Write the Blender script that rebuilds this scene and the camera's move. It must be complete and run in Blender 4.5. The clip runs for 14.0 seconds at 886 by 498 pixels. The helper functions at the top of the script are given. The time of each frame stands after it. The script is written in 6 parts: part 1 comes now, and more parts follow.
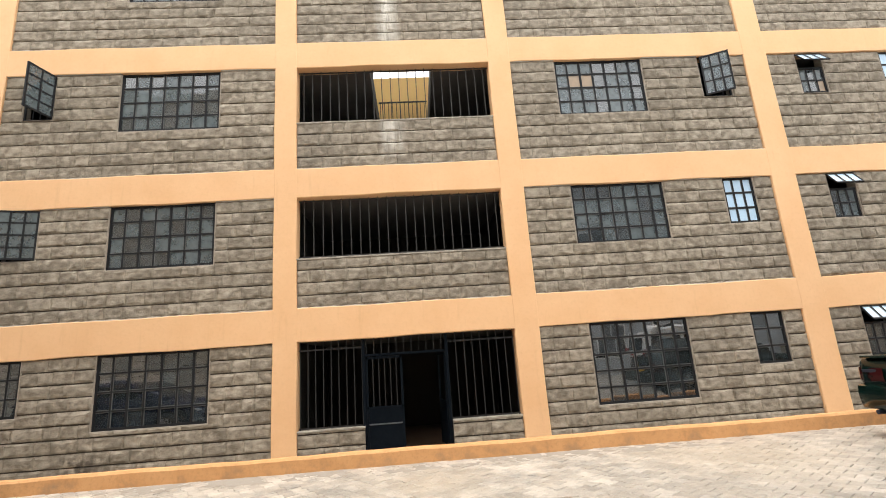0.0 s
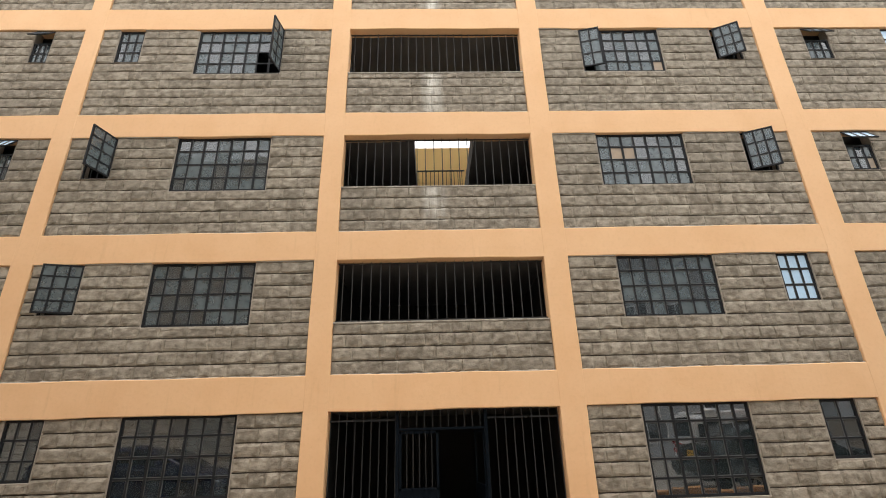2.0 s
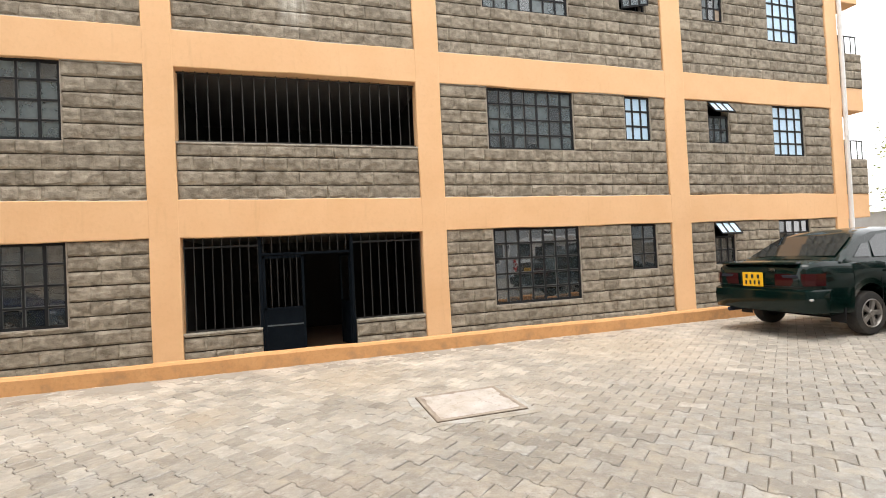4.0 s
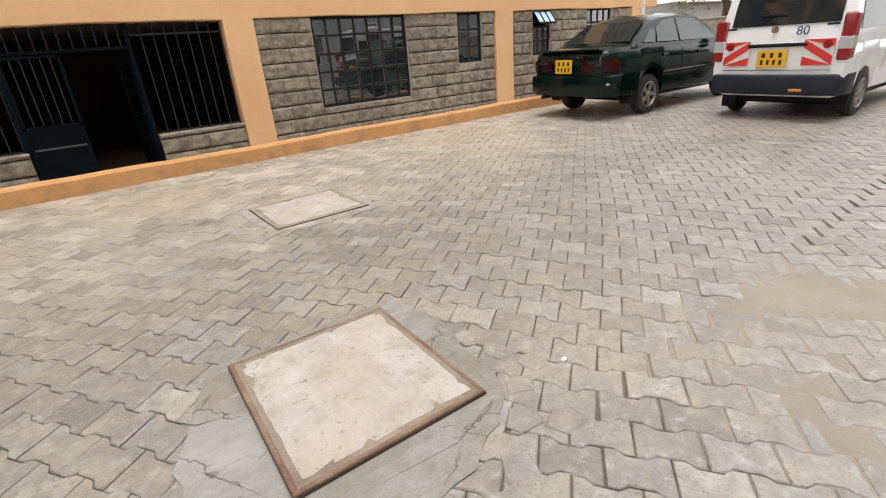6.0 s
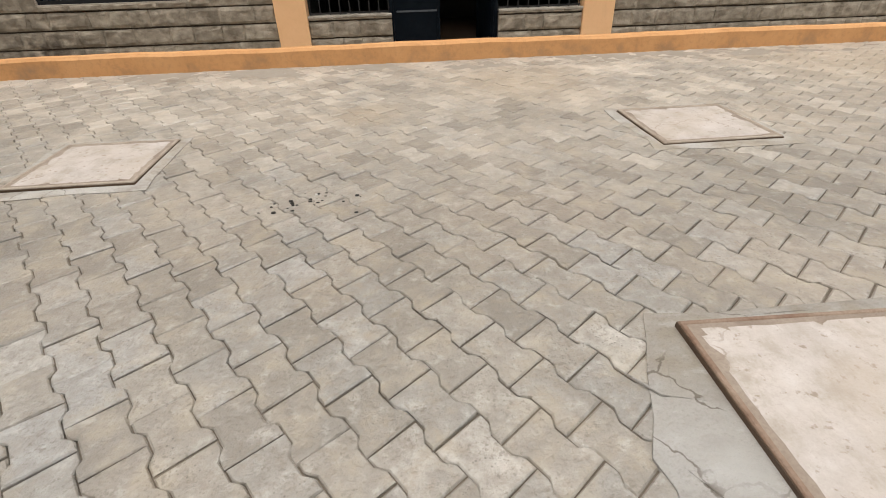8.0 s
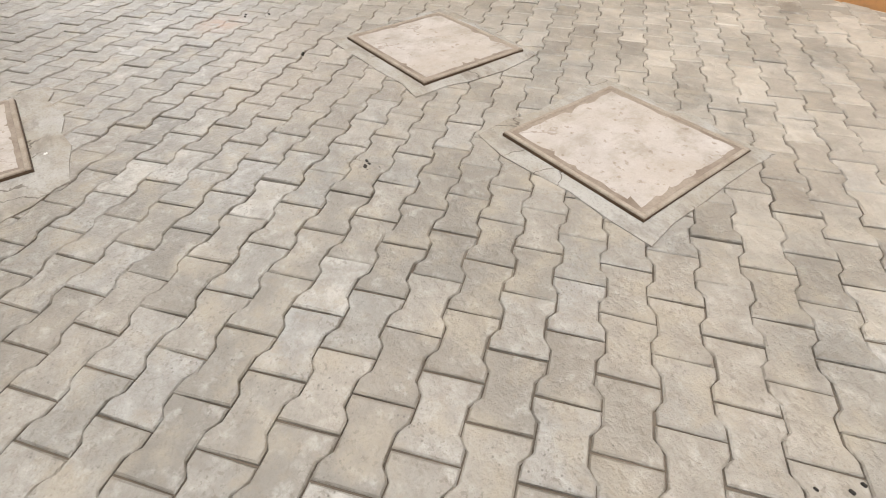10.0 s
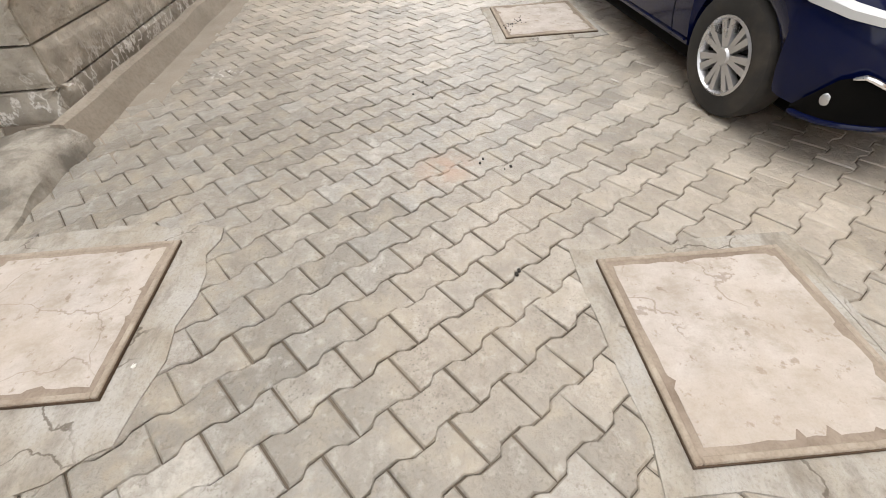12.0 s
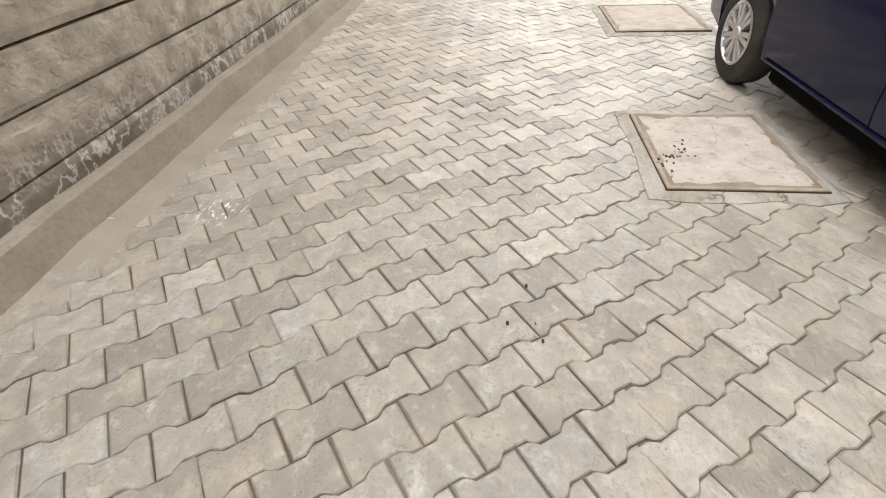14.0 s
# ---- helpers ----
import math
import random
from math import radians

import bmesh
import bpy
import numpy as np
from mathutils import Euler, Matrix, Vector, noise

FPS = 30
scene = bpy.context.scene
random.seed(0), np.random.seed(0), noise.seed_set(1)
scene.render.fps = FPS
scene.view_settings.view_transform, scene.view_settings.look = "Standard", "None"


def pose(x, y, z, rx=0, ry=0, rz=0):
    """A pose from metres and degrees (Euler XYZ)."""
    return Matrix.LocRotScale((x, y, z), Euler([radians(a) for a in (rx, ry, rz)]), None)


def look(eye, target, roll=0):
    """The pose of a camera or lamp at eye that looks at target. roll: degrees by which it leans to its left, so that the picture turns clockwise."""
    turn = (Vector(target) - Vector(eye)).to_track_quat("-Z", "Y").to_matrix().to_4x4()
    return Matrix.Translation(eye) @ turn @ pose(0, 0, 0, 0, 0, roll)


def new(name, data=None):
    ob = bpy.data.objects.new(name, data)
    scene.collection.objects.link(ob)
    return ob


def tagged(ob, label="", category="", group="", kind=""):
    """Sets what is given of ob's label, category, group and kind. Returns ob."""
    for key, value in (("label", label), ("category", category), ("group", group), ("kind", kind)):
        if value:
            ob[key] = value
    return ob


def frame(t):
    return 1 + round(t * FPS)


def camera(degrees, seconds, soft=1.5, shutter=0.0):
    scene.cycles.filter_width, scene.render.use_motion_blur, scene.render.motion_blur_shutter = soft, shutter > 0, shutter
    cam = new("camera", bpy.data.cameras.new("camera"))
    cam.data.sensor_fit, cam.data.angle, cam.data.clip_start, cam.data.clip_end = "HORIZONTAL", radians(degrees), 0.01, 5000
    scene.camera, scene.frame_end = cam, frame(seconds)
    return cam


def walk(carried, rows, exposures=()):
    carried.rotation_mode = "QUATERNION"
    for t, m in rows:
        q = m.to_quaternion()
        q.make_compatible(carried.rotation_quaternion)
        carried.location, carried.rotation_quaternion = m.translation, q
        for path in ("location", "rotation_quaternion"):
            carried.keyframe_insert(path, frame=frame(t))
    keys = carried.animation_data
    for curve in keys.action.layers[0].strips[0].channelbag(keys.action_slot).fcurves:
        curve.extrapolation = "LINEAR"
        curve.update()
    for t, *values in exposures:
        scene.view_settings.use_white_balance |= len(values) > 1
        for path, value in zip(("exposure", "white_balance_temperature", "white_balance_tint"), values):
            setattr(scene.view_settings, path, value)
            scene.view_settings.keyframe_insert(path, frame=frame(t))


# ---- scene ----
cam = camera(85.8, 14.0, 1.0)
PATH = [
    (0, (0.322, -9.69, 1.455), (0.45, -7.744, 1.898), -4.0),
    (0.5, (0.164, -9.411, 1.45), (0.291, -7.505, 2.043), -2.9),
    (1, (-0.031, -9.364, 1.49), (0.073, -7.477, 2.146), -2.2),
    (1.5, (-0.114, -9.375, 1.483), (-0.046, -7.503, 2.184), -1.8),
    (2, (-0.115, -9.4, 1.497), (-0.058, -7.537, 2.221), -1.6),
    (2.5, (-0.106, -9.374, 1.489), (-0.015, -7.509, 2.204), -1.4),
    (3, (-0.072, -9.317, 1.461), (0.11, -7.411, 2.039), -1.5),
    (3.5, (-0.111, -9.273, 1.389), (0.216, -7.325, 1.704), -1.7),
    (3.6, (-0.128, -9.263, 1.381), (0.241, -7.315, 1.643), -1.7),
    (4, (-0.153, -9.221, 1.396), (0.44, -7.311, 1.429), -2.8),
    (4.2, (-0.121, -9.215, 1.388), (0.615, -7.356, 1.316), -3.6),
    (6.3, (-0.155, -9.053, 1.276), (0.906, -7.585, 0.427), -3.7),
    (6.5, (-0.215, -9.016, 1.264), (0.76, -7.51, 0.379), -3.6),
    (7, (-0.383, -8.807, 1.245), (0.33, -7.219, 0.26), -2.7),
    (7.5, (-0.609, -8.547, 1.207), (-0.187, -6.912, 0.135), -2.7),
    (8, (-0.831, -8.217, 1.165), (-0.675, -6.54, 0.087), -1.5),
    (8.5, (-0.907, -7.811, 1.108), (-1.137, -6.147, 0.021), 0.9),
    (9, (-1.13, -7.403, 1.158), (-1.751, -5.94, -0.056), 1.8),
    (9.2, (-1.267, -7.27, 1.166), (-2.012, -5.916, -0.105), 2.0),
    (11.3, (-2.666, -6.27, 1.281), (-4.098, -6.059, -0.099), -5.4),
    (11.5, (-2.827, -6.184, 1.32), (-4.286, -6.007, -0.036), -4.7),
    (12, (-3.252, -6.103, 1.33), (-4.753, -6.057, 0.01), -3.8),
    (12.5, (-3.711, -6.123, 1.33), (-5.226, -6.198, 0.027), -2.9),
    (13, (-4.202, -6.177, 1.332), (-5.716, -6.278, 0.029), -2.1),
    (13.5, (-4.708, -6.256, 1.326), (-6.222, -6.378, 0.026), -1.5),
    (14, (-5.159, -6.213, 1.313), (-6.704, -6.408, 0.059), -2.5),
]
walk(cam, [(t, look(eye, target, roll)) for t, eye, target, roll in PATH],
     [(0, 0.64), (0.5, 0.52), (1, 0.45), (2, 0.22), (2.5, -0.26), (3, -0.12), (3.5, 0.36), (4, 0.59), (6.5, 0.11), (7.5, 0.13), (9, 0.2), (11.3, 0.33), (12.5, 0.38), (14, 0.46)])

# ---- world and light ----
world = bpy.data.worlds.new("sky")
scene.world = world
world.use_nodes = True
wn, wl = world.node_tree.nodes, world.node_tree.links
sky = wn.new("ShaderNodeTexSky")
sky.sky_type, sky.sun_disc = "NISHITA", False
sky.sun_elevation, sky.sun_rotation = radians(82), radians(232)
sky.air_density, sky.dust_density = 1.0, 3.0
# thin overcast: the clear sky is mostly veiled by bright cloud
veil = wn.new("ShaderNodeMix")
veil.data_type = "RGBA"
cloud = wn.new("ShaderNodeTexNoise")
cloud.inputs["Scale"].default_value, cloud.inputs["Detail"].default_value = 2.2, 5.0
ramp = wn.new("ShaderNodeMapRange")
ramp.inputs[1].default_value, ramp.inputs[2].default_value = 0.3, 0.7
ramp.inputs[3].default_value, ramp.inputs[4].default_value = 0.72, 0.97
coords = wn.new("ShaderNodeTexCoord")
wl.new(coords.outputs["Generated"], cloud.inputs["Vector"])
wl.new(cloud.outputs["Fac"], ramp.inputs[0])
wl.new(ramp.outputs[0], veil.inputs["Factor"])
wl.new(sky.outputs[0], veil.inputs["A"])
veil.inputs["B"].default_value = (11.1, 11.0, 10.9, 1)
wl.new(veil.outputs["Result"], wn["Background"].inputs["Color"])
wn["Background"].inputs["Strength"].default_value = 0.165

sun_data = bpy.data.lights.new("sun", "SUN")
sun_data.energy, sun_data.angle, sun_data.color = 1.5, radians(35), (1.0, 0.96, 0.9)
sun = new("sun", sun_data)
sun.matrix_world = look((-3, -2.4, 30), (0, 0, 0))


# ---- materials ----
def nodes_of(name):
    m = bpy.data.materials.new(name)
    m.use_nodes = True
    return m, m.node_tree.nodes, m.node_tree.links, m.node_tree.nodes["Principled BSDF"]


def noise_node(n, l, vector, scale, detail=4.0, rough=0.55, stretch=None):
    if stretch:
        mp = n.new("ShaderNodeMapping")
        mp.inputs["Scale"].default_value = stretch
        l.new(vector, mp.inputs["Vector"])
        vector = mp.outputs[0]
    t = n.new("ShaderNodeTexNoise")
    t.inputs["Scale"].default_value, t.inputs["Detail"].default_value, t.inputs["Roughness"].default_value = scale, detail, rough
    l.new(vector, t.inputs["Vector"])
    return t.outputs["Fac"]


def remap(n, l, value, a, b, c=0.0, d=1.0):
    r = n.new("ShaderNodeMapRange")
    for k, v in enumerate((a, b, c, d)):
        r.inputs[k + 1].default_value = v
    l.new(value, r.inputs[0])
    return r.outputs[0]


def mixed(n, l, fac, a, b, blend="MIX"):
    m = n.new("ShaderNodeMix")
    m.data_type, m.blend_type = "RGBA", blend
    for socket, v in (("Factor", fac), ("A", a), ("B", b)):
        if isinstance(v, tuple):
            m.inputs[socket].default_value = (*v, 1)
        elif isinstance(v, (int, float)):
            m.inputs[socket].default_value = v
        else:
            l.new(v, m.inputs[socket])
    return m.outputs["Result"]


def times(n, l, a, b):
    m = n.new("ShaderNodeMath")
    m.operation = "MULTIPLY"
    for k, v in enumerate((a, b)):
        if isinstance(v, (int, float)):
            m.inputs[k].default_value = v
        else:
            l.new(v, m.inputs[k])
    return m.outputs[0]


def band(n, l, value, a, b, soft):
    """1 between a and b, fading over soft."""
    return times(n, l, remap(n, l, value, a - soft, a + soft), remap(n, l, value, b - soft, b + soft, 1.0, 0.0))


def spot(n, l, vector, centre, radius, soft):
    """1 within radius of a point, fading over soft."""
    d = n.new("ShaderNodeVectorMath")
    d.operation = "DISTANCE"
    l.new(vector, d.inputs[0])
    d.inputs[1].default_value = centre
    return remap(n, l, d.outputs["Value"], radius, radius + soft, 1.0, 0.0)


def bumped(n, l, bsdf, height, strength, distance):
    b = n.new("ShaderNodeBump")
    b.inputs["Strength"].default_value, b.inputs["Distance"].default_value = strength, distance
    l.new(height, b.inputs["Height"])
    l.new(b.outputs[0], bsdf.inputs["Normal"])


def place(n):
    return n.new("ShaderNodeNewGeometry").outputs["Position"]


def surface(name, base, second, grain=(0.12, 0.1, 0.08), scale=1.5, fine=60.0, rough=0.85, bump=0.4, depth=0.004, metal=0.0, fine_amount=0.35, edges=(0.35, 0.68), shine=0.5):
    """A matt surface: broad stains of a second colour, fine grain, relief."""
    m, n, l, p = nodes_of(name)
    v = place(n)
    broad = noise_node(n, l, v, scale, 6.0, 0.6)
    tiny = noise_node(n, l, v, fine, 5.0, 0.65)
    c = mixed(n, l, remap(n, l, broad, *edges), base, second)
    c = mixed(n, l, remap(n, l, tiny, 0.45, 0.72, 0.0, fine_amount), c, grain)
    l.new(c, p.inputs["Base Color"])
    l.new(remap(n, l, tiny, 0.2, 0.8, rough - 0.1, min(1.0, rough + 0.08)), p.inputs["Roughness"])
    p.inputs["Metallic"].default_value = metal
    p.inputs["Specular IOR Level"].default_value = shine
    bumped(n, l, p, tiny, bump, depth)
    return m


def plain(name, base, rough=0.5, metal=0.0, coat=0.0, dirt=0.12, shine=0.5):
    """A smooth manufactured surface with a little uneven wear."""
    m, n, l, p = nodes_of(name)
    v = n.new("ShaderNodeTexCoord").outputs["Object"]
    broad = noise_node(n, l, v, 3.0, 6.0, 0.6)
    c = mixed(n, l, remap(n, l, broad, 0.45, 0.75, 0.0, dirt), base, (0.22, 0.18, 0.14))
    l.new(c, p.inputs["Base Color"])
    l.new(remap(n, l, broad, 0.3, 0.7, rough * 0.8, min(1.0, rough * 1.25)), p.inputs["Roughness"])
    p.inputs["Metallic"].default_value = metal
    p.inputs["Specular IOR Level"].default_value = shine
    p.inputs["Coat Weight"].default_value, p.inputs["Coat Roughness"].default_value = coat, 0.06
    return m


def paver_material(name, per_island):
    """Concrete paving block: each block its own grey, tan dust over some stretches, pitted top."""
    m, n, l, p = nodes_of(name)
    v = place(n)
    if per_island:
        own = n.new("ShaderNodeNewGeometry").outputs["Random Per Island"]
    else:
        own = n.new("ShaderNodeObjectInfo").outputs["Random"]
    tone = n.new("ShaderNodeValToRGB")
    tone.color_ramp.elements[0].color, tone.color_ramp.elements[1].color = (0.21, 0.193, 0.167, 1), (0.5, 0.468, 0.415, 1)
    for at, colour in ((0.2, (0.275, 0.251, 0.214, 1)), (0.45, (0.325, 0.299, 0.259, 1)), (0.62, (0.29, 0.28, 0.257, 1)), (0.82, (0.365, 0.336, 0.29, 1)), (0.94, (0.35, 0.343, 0.326, 1))):
        tone.color_ramp.elements.new(at).color = colour
    l.new(own, tone.inputs[0])
    dust = noise_node(n, l, v, 0.55, 5.0, 0.6)
    blot = noise_node(n, l, v, 9.0, 5.0, 0.65)
    tiny = noise_node(n, l, v, 105.0, 5.0, 0.75)
    pits = n.new("ShaderNodeTexVoronoi")
    pits.inputs["Scale"].default_value = 58.0
    l.new(v, pits.inputs["Vector"])
    c = mixed(n, l, remap(n, l, blot, 0.4, 0.72, 0.0, 0.7), tone.outputs[0], (0.21, 0.189, 0.159))
    c = mixed(n, l, remap(n, l, blot, 0.28, 0.42, 0.5, 0.0), c, (0.54, 0.507, 0.461))
    c = mixed(n, l, remap(n, l, dust, 0.5, 0.7, 0.0, 0.7), c, (0.42, 0.359, 0.292))
    c = mixed(n, l, remap(n, l, tiny, 0.5, 0.7, 0.0, 0.3), c, (0.14, 0.125, 0.106))
    cloudy = noise_node(n, l, v, 17.0, 4.0, 0.6)
    c = mixed(n, l, remap(n, l, cloudy, 0.46, 0.68, 0.0, 0.45), c, (0.2, 0.176, 0.145))
    c = mixed(n, l, remap(n, l, cloudy, 0.3, 0.44, 0.45, 0.0), c, (0.52, 0.5, 0.465))
    speck = remap(n, l, pits.outputs["Distance"], 0.1, 0.24, 0.85, 0.0)
    c = mixed(n, l, times(n, l, speck, remap(n, l, noise_node(n, l, v, 4.0, 4.0, 0.6), 0.48, 0.6)), c, (0.12, 0.104, 0.087))
    worn = remap(n, l, noise_node(n, l, v, 22.0, 5.0, 0.75), 0.5, 0.64, 0.0, 0.7)
    worn = times(n, l, worn, remap(n, l, noise_node(n, l, v, 1.6, 4.0, 0.6), 0.4, 0.62, 0.3, 1.0))
    c = mixed(n, l, worn, c, (0.225, 0.189, 0.148))
    # flaked, pitted skin on stretches of many blocks, with warm stains
    stain = noise_node(n, l, v, 5.5, 4.0, 0.6)
    c = mixed(n, l, remap(n, l, stain, 0.5, 0.66, 0.0, 0.5), c, (0.4, 0.345, 0.262))
    flake = remap(n, l, noise_node(n, l, v, 62.0, 3.0, 0.65), 0.55, 0.62, 0.0, 0.62)
    flake = times(n, l, flake, remap(n, l, noise_node(n, l, v, 7.5, 3.0, 0.6), 0.44, 0.58))
    c = mixed(n, l, flake, c, (0.17, 0.147, 0.115))
    # strip before the building and west end: pale dust plus painted grazing brightness
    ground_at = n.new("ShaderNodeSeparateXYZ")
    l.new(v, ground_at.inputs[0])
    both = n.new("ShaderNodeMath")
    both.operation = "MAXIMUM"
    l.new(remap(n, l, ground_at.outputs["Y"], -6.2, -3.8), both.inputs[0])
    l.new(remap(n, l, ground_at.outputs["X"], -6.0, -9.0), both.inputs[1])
    dust_and_sheen = times(n, l, both.outputs[0], remap(n, l, noise_node(n, l, v, 2.1, 5.0, 0.65), 0.36, 0.62, 0.1, 0.8))
    dust_and_sheen = times(n, l, dust_and_sheen, remap(n, l, own, 0.0, 1.0, 0.4, 1.1))
    c = mixed(n, l, dust_and_sheen, c, (0.66, 0.59, 0.5))
    # brick dust trodden into one block, lime splashed by the south kerb
    red = times(n, l, spot(n, l, v, (-5.4, -5.99, 0), 0.05, 0.15), remap(n, l, blot, 0.35, 0.5))
    c = mixed(n, l, times(n, l, red, 0.62), c, (0.42, 0.269, 0.184))
    lime = times(n, l, spot(n, l, v, (-7.02, -7.57, 0), 0.05, 0.13), remap(n, l, noise_node(n, l, v, 22.0, 3.0, 0.5, (1.0, 2.2, 1.0)), 0.585, 0.6))
    c = mixed(n, l, lime, c, (0.8, 0.786, 0.778))
    for x, y, size in ((-1.08, -4.27, 0.2), (0.4, -3.4, 0.5), (4.2, -3.3, 0.8)):  # trodden tan earth
        earth = times(n, l, spot(n, l, v, (x, y, 0), size * 0.4, size * 1.6), remap(n, l, blot, 0.3, 0.55, 0.2, 0.7))
        c = mixed(n, l, earth, c, (0.43, 0.355, 0.265))
    l.new(c, p.inputs["Base Color"])
    l.new(remap(n, l, blot, 0.3, 0.7, 0.3, 0.5), p.inputs["Roughness"])
    p.inputs["Specular IOR Level"].default_value = 0.85
    sum_node = n.new("ShaderNodeMath")
    sum_node.operation = "ADD"
    l.new(times(n, l, tiny, 0.5), sum_node.inputs[0])
    l.new(times(n, l, cloudy, 2.2), sum_node.inputs[1])
    bumped(n, l, p, sum_node.outputs[0], 0.8, 0.008)
    return m


def stone_material(name, light, mid, dark, streaks=False, per_island=True, smears=False, blotch=0.68, relief=0.017):
    """Machine-cut building stone with a rough split face."""
    m, n, l, p = nodes_of(name)
    v = place(n)
    own = n.new("ShaderNodeNewGeometry").outputs["Random Per Island"] if per_island else n.new("ShaderNodeObjectInfo").outputs["Random"]
    broad = noise_node(n, l, v, 7.0, 4.0, 0.52, (1.0, 1.0, 1.25))
    tiny = noise_node(n, l, v, 55.0, 5.0, 0.7)
    c = mixed(n, l, own, mid, light)
    c = mixed(n, l, remap(n, l, broad, 0.47, 0.66, 0.0, blotch), c, dark)
    c = mixed(n, l, remap(n, l, broad, 0.32, 0.46, 0.75, 0.0), c, tuple(1.25 * k for k in light))
    c = mixed(n, l, remap(n, l, tiny, 0.5, 0.75, 0.0, 0.14), c, tuple(0.6 * k for k in dark))
    c = mixed(n, l, remap(n, l, noise_node(n, l, v, 0.35, 3.0), 0.45, 0.65, 0.0, 0.3), c, tuple(0.6 * k for k in mid))
    if streaks:
        x = n.new("ShaderNodeSeparateXYZ")
        l.new(v, x.inputs[0])
        run = noise_node(n, l, v, 6.0, 4.0, 0.6, (1.0, 1.0, 0.12))
        lime = times(n, l, band(n, l, x.outputs["X"], -0.16, 0.2, 0.13), remap(n, l, run, 0.25, 0.6))
        lime = times(n, l, lime, remap(n, l, x.outputs["Z"], 5.7, 6.1))
        c = mixed(n, l, times(n, l, lime, 0.9), c, (0.72, 0.68, 0.6))
        # soot and mud by the kerb at the west window
        soot = times(n, l, band(n, l, x.outputs["X"], -6.3, -5.7, 0.45), remap(n, l, x.outputs["Z"], 0.3, 0.05))
        c = mixed(n, l, times(n, l, soot, remap(n, l, broad, 0.3, 0.55)), c, (0.05, 0.035, 0.025))
    if smears:  # dried cement slurry, thickest near the foot
        z = n.new("ShaderNodeSeparateXYZ")
        l.new(v, z.inputs[0])
        slurry = noise_node(n, l, v, 7.0, 5.0, 0.6, (1.0, 1.0, 0.7))
        foot = remap(n, l, z.outputs["Z"], 0.14, 0.4, 1.0, 0.0)
        grime = times(n, l, foot, remap(n, l, noise_node(n, l, v, 1.3, 4.0), 0.35, 0.55))
        c = mixed(n, l, times(n, l, grime, 0.7), c, (0.18, 0.15, 0.115))
        c = mixed(n, l, times(n, l, band(n, l, slurry, 0.5, 0.545, 0.018), foot), c, (0.76, 0.73, 0.68))
    l.new(c, p.inputs["Base Color"])
    p.inputs["Roughness"].default_value = 0.92
    add = n.new("ShaderNodeMath")
    add.operation = "ADD"
    l.new(times(n, l, broad, 2.4), add.inputs[0])
    l.new(times(n, l, tiny, 0.35), add.inputs[1])
    bumped(n, l, p, add.outputs[0], 1.0, relief)
    return m


def orange_paint(name):
    """Peach-orange wall paint over uneven plaster."""
    m, n, l, p = nodes_of(name)
    v = place(n)
    broad = noise_node(n, l, v, 0.9, 6.0, 0.6)
    brush = noise_node(n, l, v, 14.0, 5.0, 0.6)
    tiny = noise_node(n, l, v, 80.0, 3.0, 0.6)
    c = mixed(n, l, remap(n, l, broad, 0.35, 0.7), (0.88, 0.545, 0.29), (0.83, 0.49, 0.245))
    c = mixed(n, l, remap(n, l, brush, 0.5, 0.75, 0.0, 0.18), c, (0.62, 0.35, 0.17))
    run = noise_node(n, l, v, 7.0, 4.0, 0.6, (1.0, 1.0, 0.1))
    c = mixed(n, l, remap(n, l, run, 0.6, 0.78, 0.0, 0.22), c, (0.56, 0.31, 0.15))
    l.new(c, p.inputs["Base Color"])
    p.inputs["Roughness"].default_value = 0.72
    bumped(n, l, p, brush, 0.2, 0.012)
    return m


def kerb_paint(name):
    """Orange kerb paint, scuffed and muddied along the foot of its front."""
    m, n, l, p = nodes_of(name)
    v = place(n)
    x = n.new("ShaderNodeSeparateXYZ")
    l.new(v, x.inputs[0])
    broad = noise_node(n, l, v, 2.2, 6.0, 0.65)
    brush = noise_node(n, l, v, 20.0, 5.0, 0.65)
    c = mixed(n, l, remap(n, l, broad, 0.35, 0.7), (0.68, 0.36, 0.15), (0.58, 0.285, 0.105))
    c = mixed(n, l, remap(n, l, brush, 0.5, 0.75, 0.0, 0.4), c, (0.36, 0.17, 0.07))
    mud = times(n, l, remap(n, l, broad, 0.5, 0.7), remap(n, l, x.outputs["Z"], 0.19, 0.08))
    c = mixed(n, l, times(n, l, mud, 0.8), c, (0.3, 0.2, 0.12))
    l.new(c, p.inputs["Base Color"])
    p.inputs["Roughness"].default_value = 0.8
    bumped(n, l, p, brush, 0.4, 0.01)
    return m


